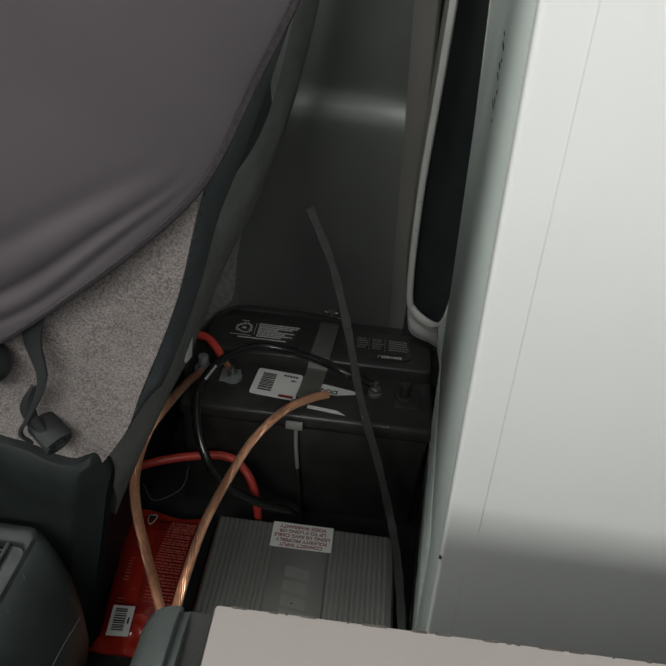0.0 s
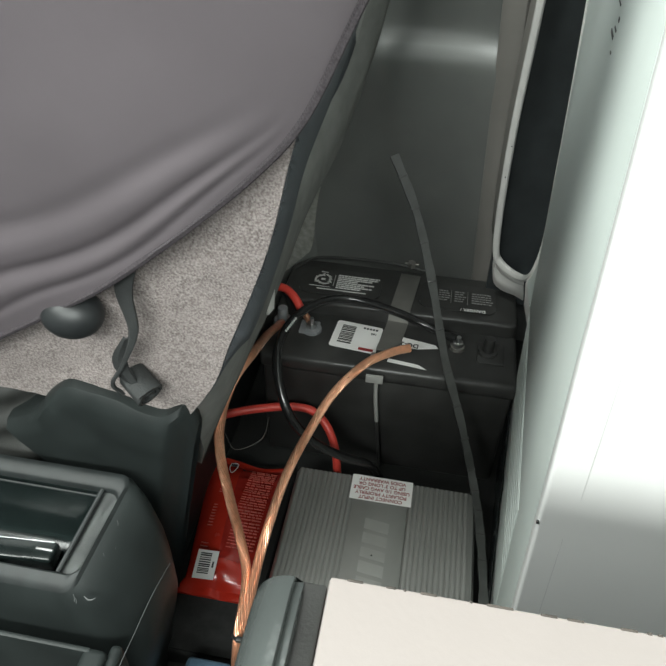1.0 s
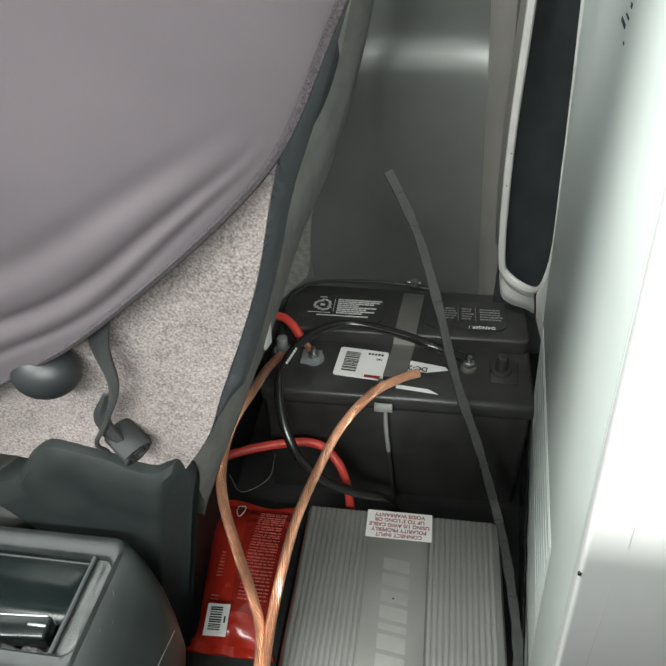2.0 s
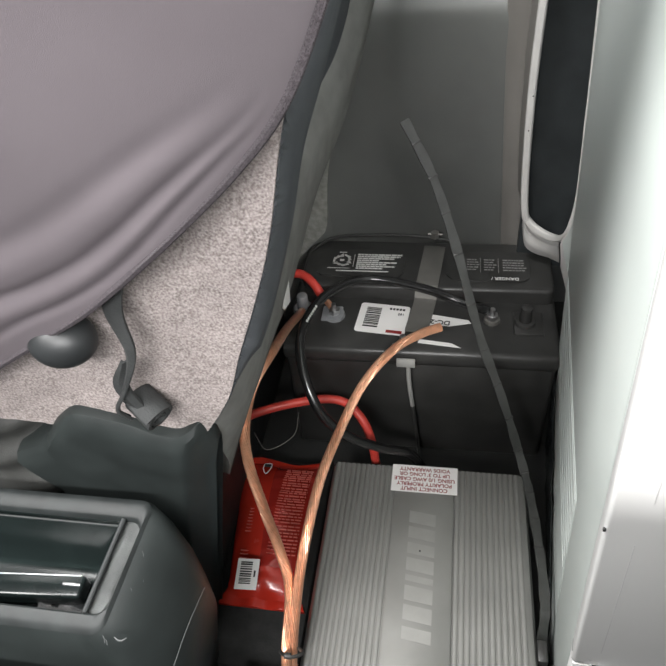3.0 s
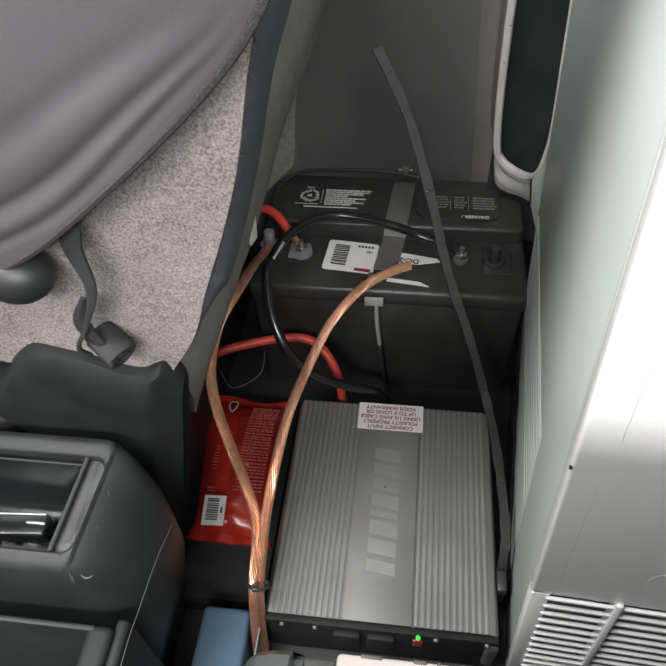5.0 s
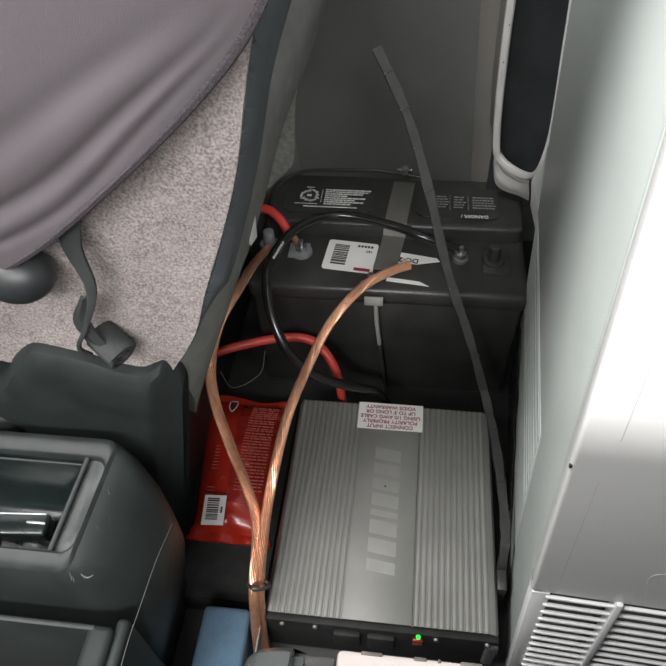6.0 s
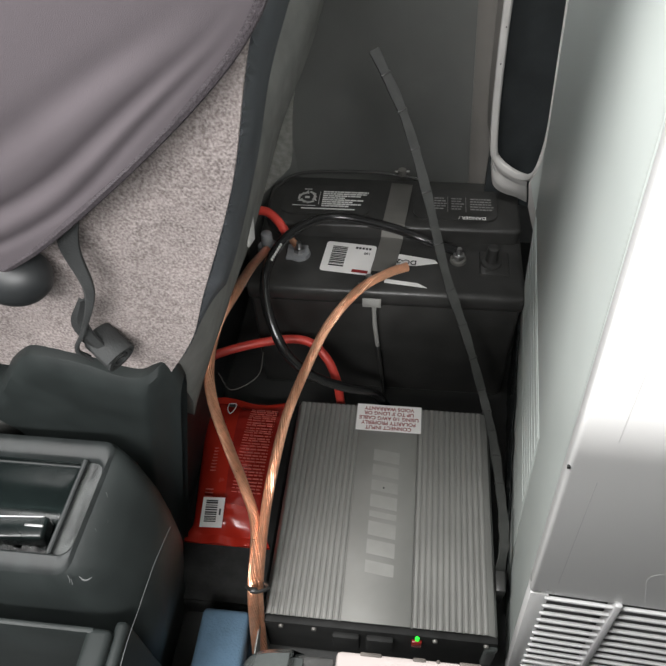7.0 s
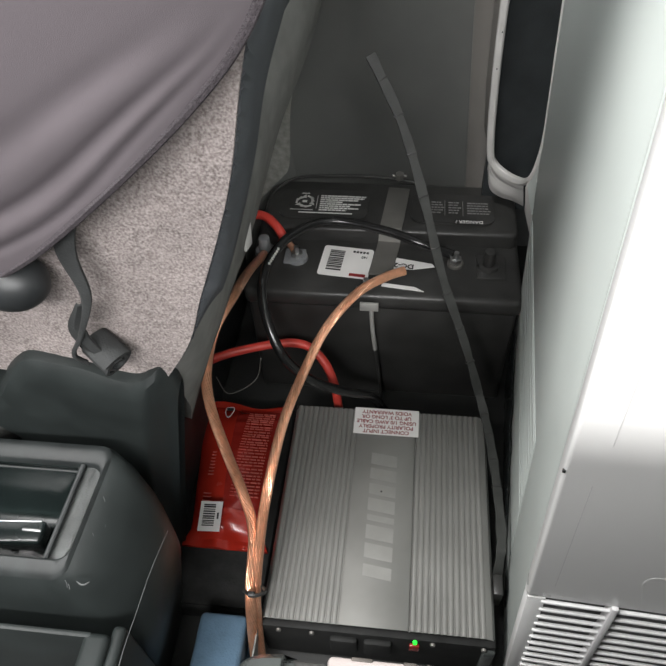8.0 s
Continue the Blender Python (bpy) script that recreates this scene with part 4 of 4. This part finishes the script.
for i in range(61):
    v = i / 60
    r = []
    for j in range(41):
        u = j / 40
        puff = (math.sin(math.pi * min(1, max(0, (v - 0.06) / 0.88))) ** 0.5) * (math.sin(math.pi * u) ** 0.6)
        x = -0.1255 - 0.026 * v + u * (0.081 + 0.027 * v) + (u - 0.5) * 0.02 * max(0, 1 - v / 0.1)
        y = -0.171 + v * 0.198 + 0.004 * math.sin(u * 7) * (1 if v > 0.9 else 0)
        z = 0.042 + 0.03 * puff + 0.0022 * noise.noise(Vector((u * 4, v * 26, 5))) * (0.08 + (u > 0.45)) + 0.0018 * noise.noise(Vector((u * 4, v * 4, 9))) + 0.0015 * math.sin(u * 20) * (v < 0.06)
        r.append((x, y, z))
    rows.append(r)
pouch = part("pouch", sheet(rows, (0, 0, -0.018)), M_RED_FOIL, bag, "crinkled glossy red film")


part("pouch_panel", sheet([[Vector(p) + Vector((0, 0, 0.0007)) for p in r[18:39]] for r in rows[12:59]], (0, 0, -0.0012)), M_RED_DARK, bag, "darker printed panel")
bm_l = box(-0.0125, 0.0125, -0.017, 0.017, 0.0, 0.0006)
lm3 = Matrix.Translation((-0.1005, -0.148, 0.0735)) @ Matrix.Rotation(radians(3), 4, "Z") @ Matrix.Rotation(radians(10), 4, "X")
bm_l.transform(lm3)
bl = part("barcode_label", bm_l, M_PAPER, bag, "white barcode label")
b = bmesh.new()
y = -0.011
while y < 0.0125:
    k = random.uniform(0.0005, 0.0018)
    box(-0.0085, 0.005, y, y + k, 0.0005, 0.001, bm=b, m=lm3)
    y += k + random.uniform(0.0006, 0.0014)
box(0.0075, 0.0095, -0.003, 0.004, 0.0005, 0.001, bm=b, m=lm3)
part("barcode", b, M_INK, bl)
b = bmesh.new()
for y0_, n_ in ((-0.024, 5), (-0.062, 8), (-0.115, 4)):
    for i in range(n_):
        y = y0_ - i * 0.0042
        i_ = min(60, max(0, int(round((y + 0.171) / 0.198 * 60))))
        w = random.uniform(0.008, 0.017)
        zz = rows[i_][10][2]
        box(-0.118, -0.118 + w, y, y + 0.0008, zz - 0.0004, zz + 0.0012, bm=b)
tagged(part("small_print", b, M_PINK_INK, bag), kind="stuff")
b = bmesh.new()
for i in range(30):
    y = 0.004 - i * 0.0042
    i_ = min(60, max(0, int(round((y + 0.171) / 0.198 * 60))))
    zz = max(rows[i_][22][2], rows[i_][28][2])
    x = -0.086
    while x < -0.052:
        k = random.uniform(0.003, 0.012)
        box(x, min(-0.052, x + k), y, y + 0.0007, zz - 0.0004, zz + 0.0016, bm=b)
        x += k + 0.0015
tagged(part("panel_print", b, M_PINK_INK, bag), kind="stuff")
part("shield_mark", tube([(-0.1125, 0.0, 0.0735), (-0.1128, -0.008, 0.0745), (-0.108, -0.0155, 0.0755), (-0.1032, -0.008, 0.0755), (-0.1035, 0.0, 0.0745), (-0.1125, 0.0, 0.0735)], 0.0006, 5, 6), M_PALE_INK, bag)
part("shield_bar", box(-0.112, -0.104, -0.0045, -0.001, 0.0735, 0.0752, 0.0003), M_INK, bag)

# dark box beneath the pouch, and the blue towel pack
bx = thing("black_box", "low matt black plastic box on the floor", "box", (-0.09, -0.11, 0))
part("box_body", box(-0.16, -0.03, -0.236, 0.03, 0.0, 0.0335, 0.006, 3), M_MATT, bx)
part("box_lid", box(-0.158, -0.032, -0.234, 0.028, 0.0335, 0.0385, 0.002), M_MATT, bx)
tw = thing("towel_pack", "folded blue paper shop towels beside the inverter", "towel", (-0.06, -0.3, 0))
for i in range(2):
    o = 0.0015 * math.sin(i * 2.1)
    part("towel", box(-0.088 + o, -0.038 + o * 0.6, -0.39, -0.252 + o, 0.002 + i * 0.036, 0.037 + i * 0.036, 0.006, 3), M_BLUE, tw)


# ---- cables ----
def copper(name, pts, label):
    c = thing(name, label, "cable", pts[0])
    path = spline(pts, 26)
    fr = frames_along(path)
    ns, R, r = 13, 0.0041, 0.00125
    acc = 0.0
    ang = [0.0]
    for a, d in zip(path, path[1:]):
        acc += (d - a).length
        ang.append(acc / 0.11 * 2 * math.pi)
    for s in range(ns):
        line = [p + (side * math.cos(t + s * 2 * math.pi / ns) + up * math.sin(t + s * 2 * math.pi / ns)) * R for (p, d, up, side), t in zip(fr, ang)]
        part("strand", sweep(line, circle(r, 7)), M_COPPER, c)
    part("core", sweep(path, circle(R, 10)), M_COPPER, c)
    return c


copper("copper_cable", [(-0.0265, -0.285, 0.045), (-0.029, -0.263, 0.09), (-0.031, -0.24, 0.118), (-0.035, -0.19, 0.14), (-0.049, -0.16, 0.163), (-0.063, -0.14, 0.2), (-0.078, -0.115, 0.243), (-0.081, -0.095, 0.275), (-0.075, -0.066, 0.302), (-0.066, -0.02, 0.302), (-0.071, 0.055, 0.262), (-0.074, 0.115, 0.226), (-0.074, 0.14, 0.212)], "bare twisted copper cable in a clear jacket, bound to another")
copper("copper_cable", [(-0.0225, -0.28, 0.04), (-0.025, -0.259, 0.084), (-0.0265, -0.238, 0.113), (-0.026, -0.195, 0.143), (-0.022, -0.15, 0.17), (-0.014, -0.09, 0.192), (0.001, -0.032, 0.205), (0.02, 0.015, 0.222), (0.05, 0.055, 0.237), (0.08, 0.078, 0.242), (0.102, 0.09, 0.2425)], "bare twisted copper cable with a free cut end")
tie = thing("cable_tie", "small black cable tie round the copper cables", "cable tie", (-0.026, -0.243, 0.11))
part("loop", tube([(-0.037, -0.243, 0.118), (-0.026, -0.25, 0.126), (-0.015, -0.243, 0.121), (-0.026, -0.234, 0.112), (-0.037, -0.243, 0.118)], 0.0018, 8, 8), M_BLACK, tie)
part("head", box(-0.031, -0.024, -0.251, -0.246, 0.122, 0.128, 0.001), M_BLACK, tie)

blk = thing("black_cable", "thick black rubber battery cable looping over the battery", "cable", (0.13, 0.16, 0.21))
part("jacket", tube([(0.16, 0.16, 0.207), (0.12, 0.162, 0.221), (0.08, 0.176, 0.226), (0.013, 0.186, 0.231), (-0.03, 0.16, 0.236), (-0.056, 0.11, 0.237), (-0.058, 0.05, 0.23), (-0.035, 0.005, 0.19), (-0.004, -0.002, 0.15), (0.035, 0.008, 0.115), (0.07, 0.02, 0.09), (0.09, 0.024, 0.05)], 0.0058, 12), M_BLACK_RUBBER, blk)
b = bmesh.new()
for i in range(7):
    a = lerp((-0.049, 0.118, 0.2425), (-0.0555, 0.092, 0.2425), i / 6)
    box(a.x - 0.0012, a.x + 0.0012, a.y - 0.0012, a.y + 0.0012, 0.2405, 0.2427, bm=b)
part("jacket_print", b, M_PALE_INK, blk)
red = thing("red_cable", "thick red rubber battery cable", "cable", (-0.1, 0.05, 0.13))
part("jacket", tube([(-0.16, 0.01, 0.12), (-0.123, 0.031, 0.136), (-0.06, 0.055, 0.138), (-0.018, 0.06, 0.136), (0.008, 0.045, 0.125), (0.022, 0.03, 0.1), (0.028, 0.02, 0.06)], 0.0056, 10), M_RED_RUBBER, red)
boot = thing("red_boot", "short red insulated lead at the battery post", "cable", (-0.07, 0.18, 0.21))
part("jacket", tube([(-0.115, 0.2, 0.222), (-0.085, 0.196, 0.228), (-0.066, 0.182, 0.226), (-0.052, 0.168, 0.215)], 0.0058, 8), M_RED_RUBBER, boot)
part("copper_end", cyl((-0.055, 0.172, 0.217), (-0.038, 0.155, 0.208), 0.004, 0.0045, 12), M_COPPER, boot)
part("lug", box(-0.05, -0.024, 0.136, 0.163, 0.2, 0.2035, 0.0015), M_LEAD, boot)
thin = thing("thin_wire", "thin dark loose wire loop", "wire", (-0.09, 0.03, 0.1))
part("wire", tube([(-0.125, 0.02, 0.11), (-0.105, 0.0, 0.105), (-0.075, 0.02, 0.11), (-0.072, 0.05, 0.12)], 0.0006, 8, 8), M_STRAP, thin)

# ---- long nylon tie standing beside the inverter ----
st = thing("nylon_strip", "long dusty black ribbed nylon tie leaning upright", "cable tie", (0.21, -0.15, 0.05))
path = spline([(0.057, 0.154, 0.465), (0.089, 0.131, 0.41), (0.115, 0.104, 0.344), (0.145, 0.067, 0.253), (0.175, 0.038, 0.182), (0.2, 0.01, 0.115), (0.2105, -0.03, 0.1), (0.216, -0.09, 0.1), (0.2185, -0.15, 0.1), (0.2165, -0.18, 0.09), (0.215, -0.205, 0.0)], 16)


def strip_prof(s):
    w = 0.0051 * (0.92 + 0.08 * math.cos(s * 95) + 0.05 * math.sin(s * 41))
    return [(-w, -0.0016), (w, -0.0016), (w, 0.0016), (-w, 0.0016)]


b = bmesh.new()
rings = []
for i, p in enumerate(path):
    s = i / (len(path) - 1)
    d = (path[min(i + 1, len(path) - 1)] - path[max(i - 1, 0)]).normalized()
    side = d.cross(Vector((0.1, -0.65, 0.75))).normalized()
    nrm = side.cross(d).normalized()
    rings.append([b.verts.new(p + side * u + nrm * v) for u, v in strip_prof(s)])
for r, q in zip(rings, rings[1:]):
    for i in range(4):
        b.faces.new((r[i], r[(i + 1) % 4], q[(i + 1) % 4], q[i]))
b.faces.new(rings[0])
b.faces.new(rings[-1])
part("strip", b, M_TIE, st)
for i in range(6, len(path) - 40, 9):
    p, d = path[i], (path[i + 1] - path[i - 1]).normalized()
    side = d.cross(Vector((0.1, -0.65, 0.75))).normalized()
    nrm = side.cross(d).normalized()
    m4 = Matrix((( side.x, d.x, nrm.x, p.x), (side.y, d.y, nrm.y, p.y), (side.z, d.z, nrm.z, p.z), (0, 0, 0, 1)))
    part("rib", box(-0.0053, 0.0053, -0.0012, 0.0012, -0.0019, 0.0019, 0.0006, m=m4), M_BLACK, st)
part("head", box(0.2105, 0.2205, -0.21, -0.188, 0.05, 0.082, 0.002), M_BLACK, st, "square black locking head")

# ---- near cabinet with beige lid ----
cab = thing("cabinet", "beige-topped cabinet with a rounded grey end cap and worn edge", "cabinet", (0.3, -0.6, 0))
part("lid", box(0.0885, 0.52, -0.95, -0.431, 0.59, 0.612, 0.0012), M_BEIGE, cab, "beige laminate lid")
part("carcass", box(0.0905, 0.5, -0.94, -0.437, 0.0, 0.589, 0.003), M_CAP, cab)
ys_ = (-0.95, -0.7, -0.5, -0.45, -0.438, -0.4325, -0.4305)
dz_ = (0, 0, 0, 0, -0.0008, -0.003, -0.007)
rows = [[(0.0785, y, 0.604 + e) for y, e in zip(ys_, dz_)], [(0.078, y, 0.6105 + e) for y, e in zip(ys_, dz_)]]
for i in range(13):
    a = math.pi / 24 * i
    rows.append([(0.0775 - 0.0135 * math.sin(a), y, 0.6135 - 0.02 * (1 - math.cos(a)) + e) for y, e in zip(ys_, dz_)])
rows += [[(0.064, y, z) for y in ys_] for z in (0.3, 0.0)]
part("end_cap", sheet(rows, (0.003, 0, -0.003)), M_CAP, cab, "rounded grey-green end cap")
# black strip stands in for the cap's falloff into shade next to the lid
part("cap_shade_strip", box(0.079, 0.088, -0.95, -0.4315, 0.3, 0.607, 0.001), M_BLACK, cab, "black strip for the shaded flank of the end cap")
random.seed(9)
x = 0.094
while x < 0.3:
    k = random.choice((0.0008, 0.0015, 0.003, 0.005, 0.008))
    part("chip", box(x, x + k, -0.4318, -0.4309, 0.6112, 0.6121, 0.0003), M_WORN, cab)
    x += k + random.uniform(0.001, 0.011)
